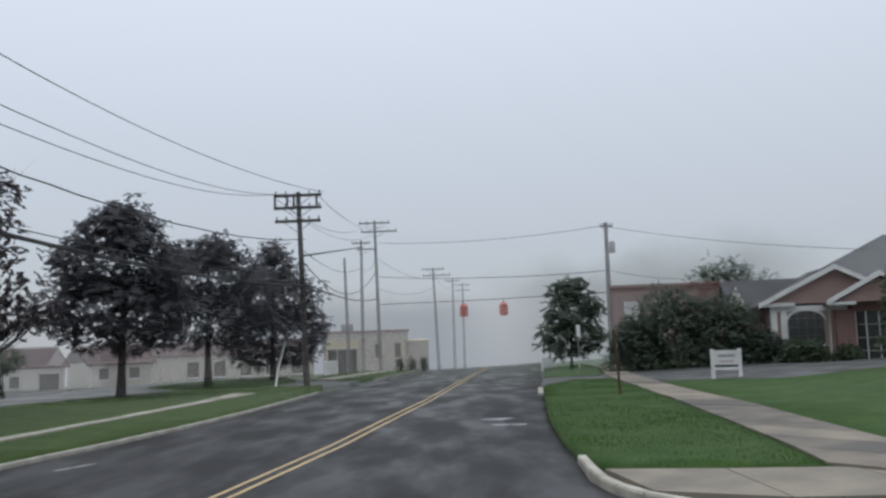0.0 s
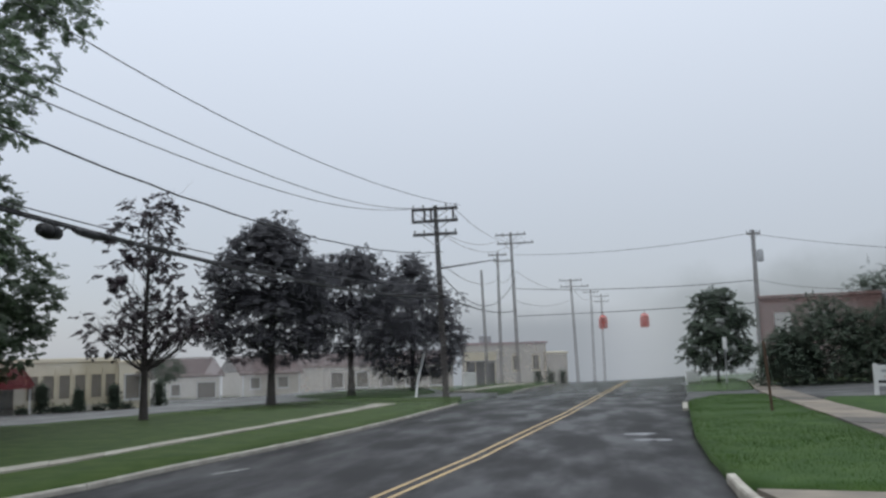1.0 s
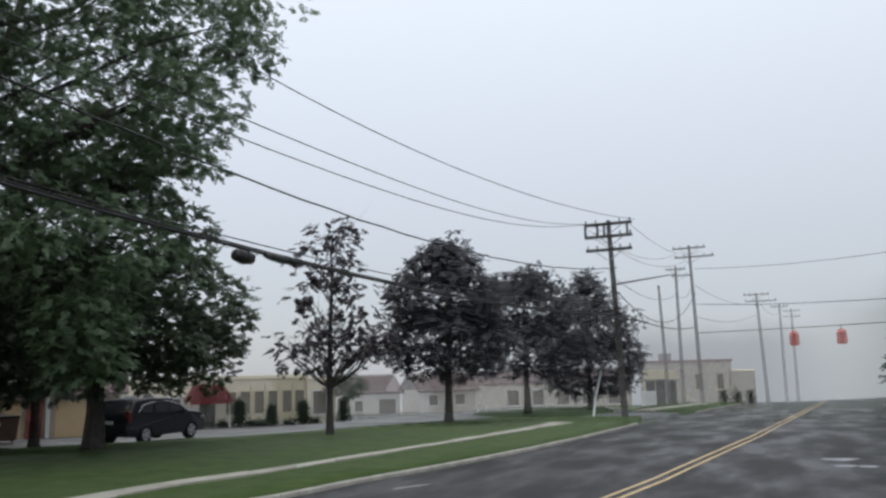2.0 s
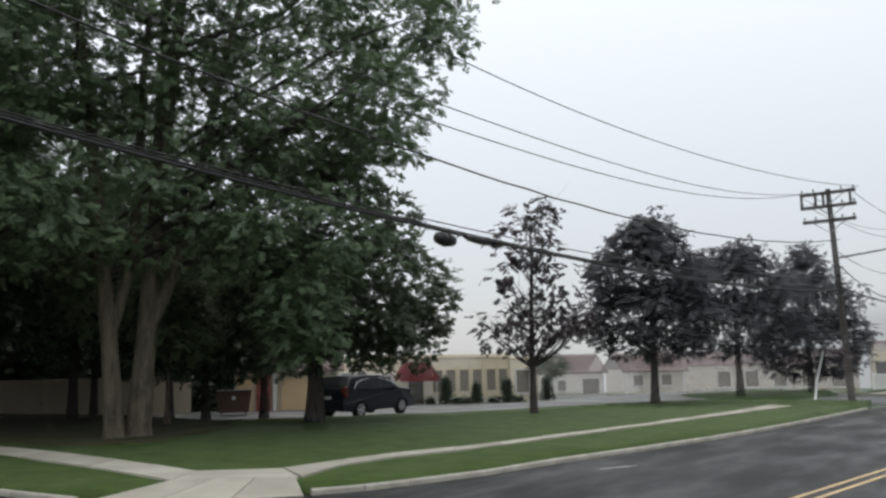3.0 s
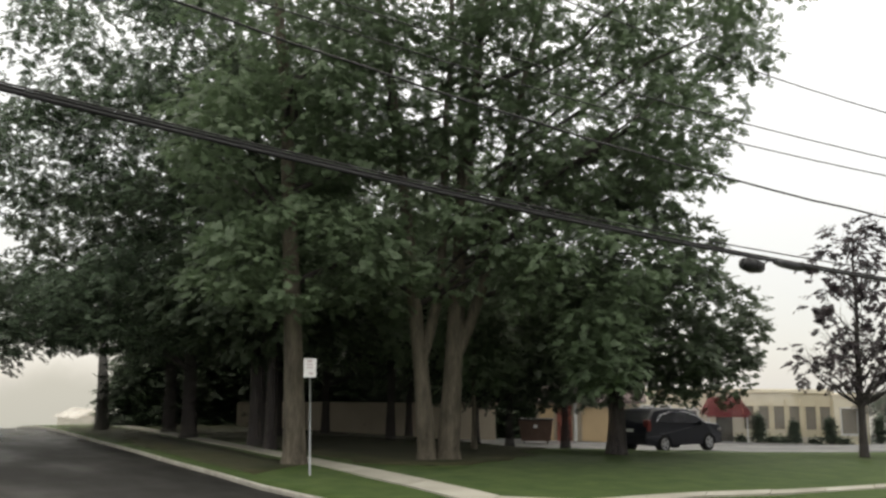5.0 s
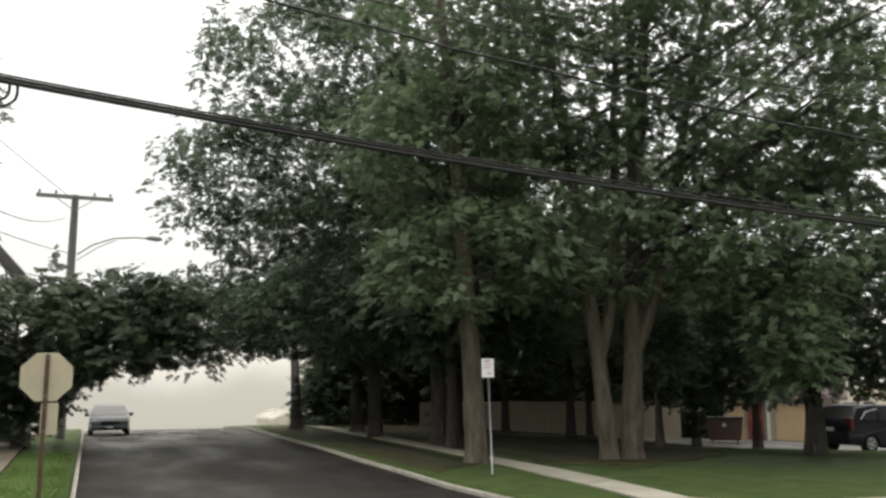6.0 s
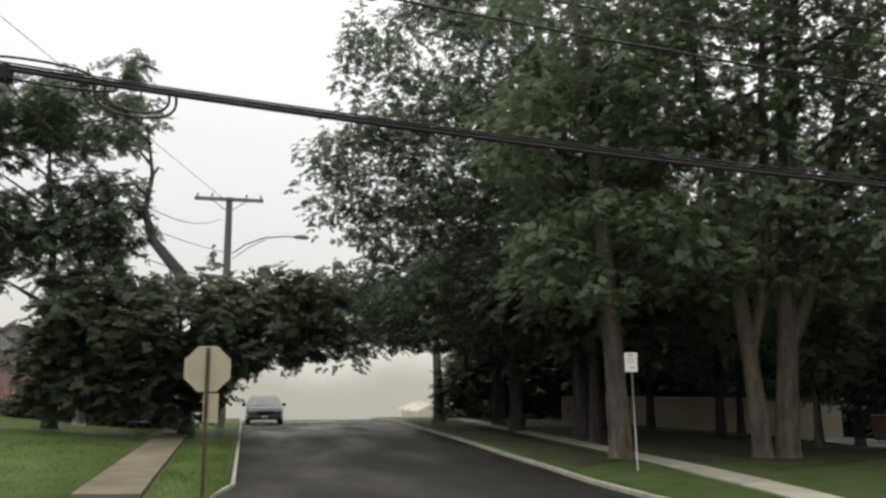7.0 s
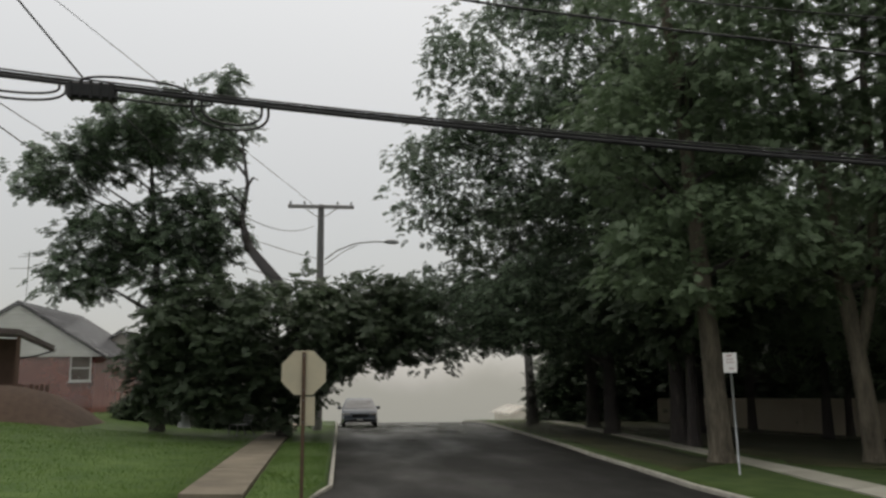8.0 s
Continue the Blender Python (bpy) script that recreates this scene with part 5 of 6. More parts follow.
        if suv:
            part("window_trim", tube(B(), [(x, s * (across(x, z) + 0.012), z) for x, z in ((-1.75, 1.18), (-1.45, 1.42), (-0.9, 1.52), (0.0, 1.53), (0.7, 1.36), (1.15, 1.08))], 0.016, 6), M_ALLOY, root, "bright chrome trim over the side windows")
    part("grille", box(B(), (e - 0.1, -half * 0.45, 0.55 if not suv else 0.62), (e + 0.0, half * 0.45, belt - 0.2), bevel=0.03), M_TYRE, root)
    if not suv:
        part("air_intake", box(B(), (e - 0.1, -half * 0.6, 0.3), (e + 0.035, half * 0.6, 0.42), bevel=0.02), M_TYRE, root)
    part("bumper", box(B(), (e - 0.3, -half * 0.88, 0.3), (e + 0.02, half * 0.88, 0.52), bevel=0.06), paint, root)
    part("rear_bumper", box(B(), (-e - 0.02, -half * 0.88, 0.36), (-e + 0.3, half * 0.88, 0.6), bevel=0.06), paint, root)
    part("number_plate", box(B(), (e + 0.0, -0.16, 0.36), (e + 0.03, 0.16, 0.46)) if not suv else box(B(), (-e - 0.04, -0.16, 0.78), (-e - 0.0, 0.16, 0.9)), M_SIGNWHITE, root)
    return root


def arch(x, r, z=0.28, n=8):
    return [(x - r * math.cos(math.pi * k / n), z + r * math.sin(math.pi * k / n)) for k in range(n + 1)]


SUV = [(-2.25, 0.32), *arch(-1.36, 0.42), *arch(1.3, 0.42), (2.2, 0.3), (2.26, 0.6), (2.2, 0.88), (2.0, 0.99), (1.15, 1.08), (0.55, 1.48), (0.1, 1.6), (-0.9, 1.63), (-1.75, 1.56), (-2.05, 1.2), (-2.22, 1.05), (-2.27, 0.6)]
car(pose(-22.5, 26.5, H(-22.5, 26.5) + 0.03, 0, 0, 91), "black compact sport utility car parked in the lot beside the lawn", 4.5, 1.82, 1.63, 1.05, SUV,
    [("side_window", [(-1.7, 1.17), (-1.45, 1.38), (-0.92, 1.46), (-0.92, 1.12)]), ("side_window", [(-0.84, 1.12), (-0.84, 1.47), (-0.08, 1.49), (-0.08, 1.1)]), ("side_window", [(0.0, 1.1), (0.0, 1.49), (0.5, 1.42), (1.02, 1.1)]), ("rear_window", [(-2.06, 1.16), (-1.8, 1.5)]), ("windscreen", [(1.1, 1.08), (0.56, 1.46)])], M_CARBLACK, (-1.36, 1.3), 0.35, True)
SEDAN = [(-2.3, 0.32), *arch(-1.4, 0.38, 0.26), *arch(1.35, 0.38, 0.26), (2.25, 0.28), (2.3, 0.5), (2.2, 0.74), (1.3, 0.9), (0.5, 1.32), (0.0, 1.41), (-0.7, 1.4), (-1.5, 1.08), (-2.2, 1.0), (-2.32, 0.7)]
car(pose(-45.3, 0.93, H(-45.3, 0.93), 0, 0, 0), "grey-blue sedan parked facing the crossing at the kerb", 4.6, 1.84, 1.43, 0.92, SEDAN,
    [("side_window", [(-1.3, 1.02), (-0.75, 1.3), (-0.35, 1.33), (-0.35, 0.98)]), ("side_window", [(-0.27, 0.98), (-0.27, 1.34), (0.0, 1.34), (0.45, 1.24), (1.0, 0.96)]), ("windscreen", [(1.24, 0.92), (0.52, 1.3)]), ("rear_window", [(-1.5, 1.08), (-0.74, 1.36)])], M_CARGREY, (-1.4, 1.35), 0.32, False)


# ---- buildings ----
def window(root, x, z, w, h, frame_mat=None, glass=None, y=0.0, bars=0, sill=True):
    """A window with frame, pane and sill in a front wall that lies along x at y."""
    frame_mat, glass = frame_mat or M_WHITE, glass or M_GREYGLASS
    win = part("window", box(B(), (x, y - 0.03, z), (x + w, y + 0.02, z + h)), glass, root)
    f = 0.07
    for a in ((x - f, y - 0.07, z - f, x + w + f, y, z), (x - f, y - 0.07, z + h, x + w + f, y, z + h + f), (x - f, y - 0.07, z, x, y, z + h), (x + w, y - 0.07, z, x + w + f, y, z + h)):
        part("frame", box(B(), a[:3], a[3:]), frame_mat, win)
    for k in range(bars):
        c = x + w * (k + 1) / (bars + 1)
        part("bar", box(B(), (c - 0.025, y - 0.06, z), (c + 0.025, y - 0.028, z + h)), frame_mat, win)
    if bars:
        part("bar", box(B(), (x, y - 0.062, z + h * 0.5 - 0.025), (x + w, y - 0.028, z + h * 0.5 + 0.025)), frame_mat, win)
    if sill:
        part("sill", box(B(), (x - 0.12, y - 0.13, z - f - 0.06), (x + w + 0.12, y, z - f)), frame_mat, win)
    return win


def gable_roof(bm, x0, x1, y0, y1, z, rise, over=0.35, thick=0.14, along_y=True):
    """Two slopes; the ridge runs along y or along x."""
    if along_y:
        c = (x0 + x1) / 2
        drop = over * rise / (c - x0)
        prism(bm, [(x0 - over, z - drop), (c, z + rise), (x1 + over, z - drop), (x1 + over, z - drop + thick), (c, z + rise + thick * 1.2), (x0 - over, z - drop + thick)], y1 - y0 + 2 * over, pose(0, y0 - over, 0))
    else:
        c = (y0 + y1) / 2
        drop = over * rise / (c - y0)
        prism(bm, [(y0 - over, z - drop), (c, z + rise), (y1 + over, z - drop), (y1 + over, z - drop + thick), (c, z + rise + thick * 1.2), (y0 - over, z - drop + thick)], x1 - x0 + 2 * over, Matrix(((0, 1, 0, x0 - over), (1, 0, 0, 0), (0, 0, 1, 0), (0, 0, 0, 1))))
    return bm


# cream shop building behind the lot
shop = thing("shop_building", pose(-37.5, 40.0, -1.15, 0, 0, 48.7), "cream flat-roofed shop building with a maroon awning behind the lot", "building")
part("wall", box(B(), (-8.0, 0, -0.5), (12.6, 9, 3.0)), M_CREAM, shop)
part("parapet", box(B(), (-8.1, -0.12, 3.0), (12.7, 9.1, 3.25), bevel=0.03), M_CREAM, shop)
part("base_band", box(B(), (-8.0, -0.05, -0.3), (12.6, 0, 0.35)), M_SIDING, shop)
part("wing", box(B(), (12.6, -0.3, -0.5), (14.6, 8, 2.85)), M_CREAM, shop)
part("wing_cap", box(B(), (12.5, -0.4, 2.85), (14.7, 8.1, 3.0), bevel=0.02), M_CREAM, shop)
for x in (8.2, 9.12, 10.03, 11.0, 11.85):
    window(shop, x, 0.8, 0.6, 1.4, M_CREAM, M_GREYGLASS, sill=False)
    part("pilaster", box(B(), (x + 0.66, -0.09, 0.35), (x + 0.8, 0, 2.6)), M_CREAM, shop)
window(shop, 7.3, 0.8, 0.6, 1.4, M_CREAM, M_GREYGLASS, sill=False)
window(shop, 1.1, 1.5, 0.65, 0.65, M_WHITE, M_GLASS)
window(shop, 2.2, 1.5, 0.65, 0.65, M_WHITE, M_GLASS)
window(shop, -1.2, 1.5, 0.65, 0.65, M_WHITE, M_GLASS)
window(shop, 13.0, 0.6, 0.9, 1.5, M_WHITE, M_GREYGLASS, -0.3)
door = part("door", box(B(), (3.7, -0.05, -0.1), (4.6, 0, 2.1)), M_WHITE, shop)
part("door_glass", box(B(), (3.85, -0.06, 0.9), (4.45, -0.045, 1.9)), M_GLASS, door)
entry = part("door", box(B(), (5.6, -0.05, -0.1), (6.6, 0, 2.0)), M_GLASS, shop)
awning = part("awning", prism(B(), [(4.6, 1.7), (5.2, 2.75), (6.8, 2.75), (7.5, 1.7)], 1.3, pose(0, -1.35, 0)), M_MAROON, shop, "maroon canvas awning over the entrance")
part("valance", box(B(), (4.8, -1.36, 1.55), (7.3, -1.33, 1.76)), M_MAROON, awning)
for s in (4.9, 7.2):
    part("awning_post", tube(B(), [(s, -1.3, -0.2), (s, -1.3, 1.7)], 0.04, 8), M_WHITE, awning)
wing_awning = part("awning", prism(B(), [(13.5, 2.0), (13.7, 2.3), (14.5, 2.3), (14.7, 1.7)], 0.7, pose(0, -1.0, 0)), M_GREYGLASS, shop, "small grey awning")
SHOP = shop.matrix_basis.copy()


def by_shop(x, y, z=0.0):
    p = SHOP @ Vector((x, y, 0))
    return ground_pose(p.x, p.y, 0, z)


for k, (x, h, w) in enumerate(((7.9, 1.9, 0.8), (10.0, 1.45, 0.65), (12.1, 1.7, 0.75), (14.9, 1.8, 0.8))):
    bush("arborvitae", by_shop(x, -1.0), w, w, h, M_LEAF_FAR, "narrow clipped evergreen beside the shop wall", 91 + k, 40, 110, 0.11, "shrub", True)
for k, x in enumerate((5.2, 6.9, 8.7, 9.3, 11.2, 12.9)):
    bush("low_shrub", by_shop(x, -0.9), 0.8, 0.6, 0.45, M_LEAF_FAR, "low rounded shrub along the shop wall", 101 + k, 14, 80, 0.1)

# houses past the shop
for x, y, rz, w, wins, lab in ((-34.7, 66.2, 38.7, 4.6, ((0.5, 0.6, 0.7), (2.7, 0.3, 1.5)), "white sided house with a grey-brown roof in mist"), (-29.5, 70.3, 38.7, 5.2, ((0.7, 0.9, 0.8), (3.2, 0.9, 0.9)), "white sided house with two windows in mist")):
    hse = thing("white_house", pose(x, y, -1.9, 0, 0, rz), lab, "house")
    part("wall", box(B(), (0, 0, -0.5), (w, 7, 2.2)), M_SIDING, hse)
    part("roof", gable_roof(B(), 0, w, 0, 7, 2.2, 1.4, along_y=False), M_ROOF_BROWN, hse)
    for a in (0, w):
        part("corner_board", box(B(), (a - 0.08, -0.05, -0.3), (a + 0.08, 0.0, 2.2)), M_WHITE, hse)
    part("base_board", box(B(), (0, -0.06, -0.3), (w, 0, 0.2)), M_WHITE, hse)
    for a, z, s in wins:
        window(hse, a, z, s, 1.3 if s > 1 else 0.9, M_WHITE, M_GREYGLASS)
misty = thing("misty_building", pose(-25.0, 78.0, -2.0, 0, 0, 15), "long pale building dissolving in the mist", "building")
part("wall", box(B(), (-6, 0, -0.5), (13, 8, 2.6)), M_TAN, misty)
part("roof", gable_roof(B(), -6, 13, 0, 8, 2.6, 1.2, along_y=False), M_ROOF_BROWN, misty)
for x in (1.2, 3.6, 6.0, 8.4, 10.8):
    window(misty, x, 0.6, 1.1, 1.4, M_WHITE, M_GREYGLASS)

# tan building by the poles
tan = thing("tan_building", pose(-11.5, 81.0, -1.8, 0, 0, 4), "tan flat-roofed building with a shopfront in mist", "building")
part("wall", box(B(), (0, 0, -0.5), (8.2, 14, 4.1)), M_TAN, tan)
part("roof_edge", box(B(), (-0.15, -0.15, 4.1), (8.35, 14.1, 4.3), bevel=0.03), M_MAROON, tan)
part("annex", box(B(), (8.2, 1.5, -0.5), (10.3, 12, 3.1)), M_TAN, tan)
part("annex_edge", box(B(), (8.2, 1.4, 3.1), (10.4, 12.1, 3.25), bevel=0.02), M_CREAM, tan)
part("sign_band", box(B(), (0.3, -0.1, 2.6), (3.4, 0, 3.4)), M_CREAM, tan)
shopfront = part("shopfront", box(B(), (0.4, -0.06, 0.2), (3.3, 0, 2.5)), M_GLASS, tan)
for x in (0.4, 1.35, 2.3, 3.25):
    part("mullion", box(B(), (x - 0.05, -0.1, 0.2), (x + 0.05, -0.055, 2.5)), M_CREAM, shopfront)
for x in (5.0, 6.9):
    window(tan, x, 1.6, 0.6, 1.4, M_CREAM, M_GREYGLASS)
part("roof_box", box(B(), (1.6, 3, 4.3), (2.8, 4.2, 5.0), bevel=0.04), M_METAL, tan, "grey rooftop unit")
for k, (x, y) in enumerate(((-2.9, 79.2), (-1.8, 79.4), (-4.0, 79.0))):
    bush("low_evergreen", ground_pose(x, y, 0, 0), 0.8, 0.8, 1.3, M_LEAF_FAR, "dark little evergreen before the tan building", 111 + k, 16, 70, 0.14, pointed=True)

# walls and sheds behind the grove
shed = thing("low_building", pose(-35.0, 33.9, -0.85, 0, 0, 44), "low dark-roofed building with an ochre door behind the trees", "building")
part("wall", box(B(), (-2.6, 0, -0.4), (3.2, 5, 2.3)), M_TAN, shed)
part("roof", gable_roof(B(), -2.6, 3.2, 0, 5, 2.3, 1.3, along_y=False), M_ROOF_BROWN, shed)
part("door", box(B(), (0.0, -0.07, 0.0), (1.75, 0, 1.85)), M_ORANGE, shed, "wide ochre panel door")
part("post", box(B(), (-0.45, -0.2, 0), (-0.28, 0, 2.25)), M_WHITE, shed)
part("brick_pier", box(B(), (-1.4, -0.09, -0.2), (-0.6, 0, 2.25)), M_BRICK, shed)
part("tan_panel", box(B(), (-2.4, -0.05, 0.0), (-1.6, 0, 2.0)), M_ORANGE, shed)
garden = thing("garden_wall", pose(-45.5, 17.7, -0.55, 0, 0, 57), "long beige wall behind the grove", "wall")
for k in range(6):
    part("panel", box(B(), (k * 2.4 + 0.02, 0, -0.4), (k * 2.4 + 2.38, 0.18, 1.68), bevel=0.01), M_TAN, garden)
    part("pier", box(B(), (k * 2.4 - 0.13, -0.08, -0.4), (k * 2.4 + 0.13, -0.002, 1.74), bevel=0.01), M_TAN, garden)
part("coping", box(B(), (-0.05, -0.05, 1.69), (14.5, 0.23, 1.78), bevel=0.015), M_TAN, garden)
bin_ = thing("dumpster", pose(-33.6, 29.2, H(-33.6, 29.2) + 0.03, 0, 0, 46), "rust-brown steel dumpster with a white label", "dumpster")
part("body", prism(B(), [(-0.75, 0.15), (0.75, 0.15), (0.88, 1.2), (-0.88, 1.2)], 1.2), M_BROWN, bin_)
part("lid", box(B(), (-0.9, -0.05, 1.2), (0.9, 1.25, 1.27), bevel=0.02), M_TYRE, bin_)
part("label_plate", box(B(), (-0.1, -0.02, 0.8), (0.1, -0.004, 0.98)), M_SIGNWHITE, bin_)
for a in (-0.6, 0.6):
    part("wheel", tube(B(), [(a - 0.03, 0.2, 0.08), (a + 0.03, 0.2, 0.08)], 0.085, 10), M_TYRE, bin_)
# Added shrubs: they darken the grove and block the light behind it.
for k, (x, y, h) in enumerate(((-47.5, 13.6, 5), (-48.0, 15.2, 5), (-48.0, 18.6, 5.5), (-46.8, 22.0, 4.5), (-45.0, 25.0, 4.5), (-43.2, 28.0, 4.5), (-41.3, 31.0, 4.5), (-39.2, 34.4, 4.5))):
    bush("light_blocking_understory", ground_pose(x, y, 0, 0.0), 4.4, 4.4, h, M_LEAF_DEEP, "tall dark shrub added to block the light behind the grove", 121 + k, 70, 330, 0.3)

# brick house on the east side
eh = thing("brick_house", pose(13.0, 40.0, 0.12, 0, 0, -13), "pink brick house with white gables and an arched bay window", "house")
part("wall", box(B(), (0.9, 1.9, -0.6), (14, 7, 2.75)), M_BRICK_PINK, eh)
part("main_roof", gable_roof(B(), 1.1, 14, 1.9, 7, 2.75, 1.35, 0.2, along_y=False), M_ROOF, eh)
part("side_gable", prism(B(), [(0.98, 2.75), (1.32, 3.75), (1.75, 2.75)], 0.5, pose(0, 1.55, 0)), M_SIDING, eh)
for a, b in (((0.9, 2.72), (1.32, 3.82)), ((1.32, 3.82), (1.85, 2.72))):
    part("barge_board", prism(B(), [a, b, (b[0], b[1] - 0.16), (a[0], a[1] - 0.16)], 0.12, pose(0, 1.5, 0)), M_WHITE, eh)
part("front_wing", box(B(), (2.6, 0.0, -0.6), (6.0, 2.3, 2.7)), M_BRICK_PINK, eh)
part("gable_face", prism(B(), [(2.5, 2.85), (5.55, 4.4), (8.4, 2.85)], 0.25, pose(0, 0.05, 0)), M_BRICK_PINK, eh)
part("gable_roof", gable_roof(B(), 2.5, 8.5, 0.1, 5.5, 2.85, 1.6), M_ROOF, eh)
for a, b in (((2.1, 2.9), (5.5, 4.62)), ((5.5, 4.62), (8.9, 2.9))):
    part("barge_board", prism(B(), [a, b, (b[0], b[1] - 0.22), (a[0], a[1] - 0.22)], 0.16, pose(0, -0.42, 0)), M_WHITE, eh)
part("soffit", box(B(), (2.2, -0.3, 2.72), (3.7, 0.2, 2.9), bevel=0.02), M_WHITE, eh)
part("frieze", box(B(), (2.6, -0.06, 2.5), (6.0, 0, 2.75)), M_WHITE, eh)
for a in (2.62, 3.06):
    part("column", box(B(), (a, -0.12, 0.0), (a + 0.28, 0.0, 2.5), bevel=0.02), M_WHITE, eh)
arch_pts = [(3.4, 0.95), (4.95, 0.95)] + [(4.175 + 0.775 * math.cos(math.pi * k / 10), 2.1 + 0.42 * math.sin(math.pi * k / 10)) for k in range(11)]
bay = part("bay_window", prism(B(), arch_pts, 0.06, pose(0, -0.07, 0)), M_GLASS, eh)
rim = [(4.175 + 0.86 * math.cos(math.pi * k / 10), 2.1 + 0.52 * math.sin(math.pi * k / 10)) for k in range(11)]
inner = [(4.175 + 0.775 * math.cos(math.pi * k / 10), 2.1 + 0.42 * math.sin(math.pi * k / 10)) for k in range(10, -1, -1)]
part("arch_trim", prism(B(), rim + inner, 0.08, pose(0, -0.1, 0)), M_WHITE, bay)
for x in (3.79, 4.175, 4.56):
    part("glazing_bar", box(B(), (x - 0.009, -0.09, 0.95), (x + 0.009, -0.072, 2.45)), M_GREYGLASS, bay)
for z in (1.35, 1.75, 2.15):
    part("glazing_bar", box(B(), (3.4, -0.092, z - 0.009), (4.95, -0.073, z + 0.009)), M_GREYGLASS, bay)
part("sill", box(B(), (3.3, -0.16, 0.84), (5.05, 0, 0.94)), M_WHITE, bay)
part("downpipe", tube(B(), [(5.2, -0.08, 2.5), (5.2, -0.08, 0.5), (5.0, -0.2, 0.35)], 0.045, 8), M_WHITE, eh)
part("brick_pier", box(B(), (5.4, -0.5, -0.6), (6.2, 0.2, 2.5)), M_BRICK_DULL, eh, "red brick pier beside the entrance")
part("porch_face", prism(B(), [(5.2, 2.85), (7.15, 3.95), (9.1, 2.85)], 0.2, pose(0, -1.0, 0)), M_BRICK_PINK, eh)
part("porch_roof", gable_roof(B(), 5.3, 9.0, -0.9, 3.0, 2.85, 1.05), M_ROOF, eh)
for a, b in (((4.9, 2.95), (7.15, 4.2)), ((7.15, 4.2), (9.4, 2.95))):
    part("barge_board", prism(B(), [a, b, (b[0], b[1] - 0.22), (a[0], a[1] - 0.22)], 0.14, pose(0, -1.4, 0)), M_WHITE, eh)
part("porch_soffit", box(B(), (4.95, -1.3, 2.7), (6.1, -0.8, 2.85), bevel=0.02), M_WHITE, eh)
entrance = part("entrance", box(B(), (6.3, -0.06, 0.0), (8.4, 0.0, 2.4)), M_GLASS, eh)
for x in (6.3, 6.75, 7.3, 7.85, 8.4):
    part("mullion", box(B(), (x - 0.03, -0.1, 0.0), (x + 0.03, -0.055, 2.4)), M_WHITE, entrance)
for z in (0.6, 1.2, 1.8):
    part("glazing_bar", box(B(), (6.3, -0.095, z - 0.012), (8.4, -0.058, z + 0.012)), M_SIDING, entrance)
part("entrance_wall", box(B(), (6.2, 0.0, -0.6), (9.0, 2.3, 2.85)), M_BRICK_DULL, eh)
part("step", box(B(), (5.6, -1.6, -0.6), (9.2, 0, 0.02)), M_CONCRETE, eh)

# brick building and big roof further back
bb = thing("brick_building", pose(12.4, 60.7, -0.45, 0, 0, -14), "red brick building with a flat roof in mist", "building")
part("wall", box(B(), (0, 0, -0.5), (8, 9, 5.4)), M_BRICK_DULL, bb)
part("coping", box(B(), (-0.1, -0.1, 5.4), (8.1, 9.1, 5.6), bevel=0.02), M_BRICK_DULL, bb)
window(bb, 1.0, 3.2, 0.9, 1.1, M_WHITE, M_WHITE)
window(bb, 3.2, 3.2, 0.9, 1.1, M_WHITE, M_GREYGLASS)
window(bb, 1.0, 0.8, 0.9, 1.3, M_WHITE, M_GREYGLASS)
big = thing("big_roof_building", pose(26.9, 64.0, -0.3, 0, 0, -27), "large grey-roofed building rising behind the house", "building")
part("wall", box(B(), (0, 0, -1), (16, 10, 5.0)), M_TAN, big)
part("roof", prism(B(), [(-0.6, 4.9), (6.6, 8.6), (9.4, 8.6), (16.6, 4.9)], 10.6, pose(0, -0.3, 0)), M_ROOF, big)

# bungalow south of the side street
bg = thing("bungalow", pose(-42.5, -19.3, 0.75, 0, 0, 89), "red brick bungalow with a white sided gable", "house")
part("wall", box(B(), (0, 0, -0.6), (7.4, 9, 2.85)), M_BRICK, bg)
part("gable_wall", prism(B(), [(-0.4, 2.85), (3.7, 5.15), (7.8, 2.85)], 0.2, pose(0, 0.02, 0)), M_SIDING, bg)
for k in range(11):
    z0, z1 = 2.9 + 0.21 * k, 2.9 + 0.21 * (k + 1) - 0.012
    a0, a1 = -0.45 + 4.1 * k / 11, -0.45 + 4.1 * (k + 0.95) / 11
    part("siding_board", prism(B(), [(a0, z0), (7.4 - a0, z0), (7.4 - a1, z1), (a1, z1)], 0.06, pose(0, -0.05, 0)), M_WHITE, bg)
part("roof", gable_roof(B(), -0.1, 7.5, 0.3, 9, 2.95, 2.35, 0.45), M_ROOF, bg)
part("eave_board", box(B(), (-0.6, -0.12, 2.76), (8.0, 0.0, 2.88)), M_WHITE, bg)
win = window(bg, 6.35, 1.65, 0.85, 1.1, M_WHITE, M_GREYGLASS)
part("meeting_rail", box(B(), (6.35, -0.07, 2.17), (7.2, -0.032, 2.24)), M_WHITE, win)
window(bg, 1.3, 1.65, 0.9, 1.1, M_WHITE, M_GREYGLASS)
part("rear_gable", prism(B(), [(4.6, 2.9), (6.6, 4.35), (8.6, 2.9)], 0.2, pose(0, 7.2, 0)), M_SIDING, bg, "pale sided gable of the rear wing")
part("rear_roof", gable_roof(B(), 4.8, 8.4, 7.3, 11, 2.95, 1.4, 0.35), M_ROOF, bg)
porch = thing("porch", pose(-35.3, -15.6, 0.7, 0, 0, 109), "dark porch with a shingled roof beside the bungalow", "porch")
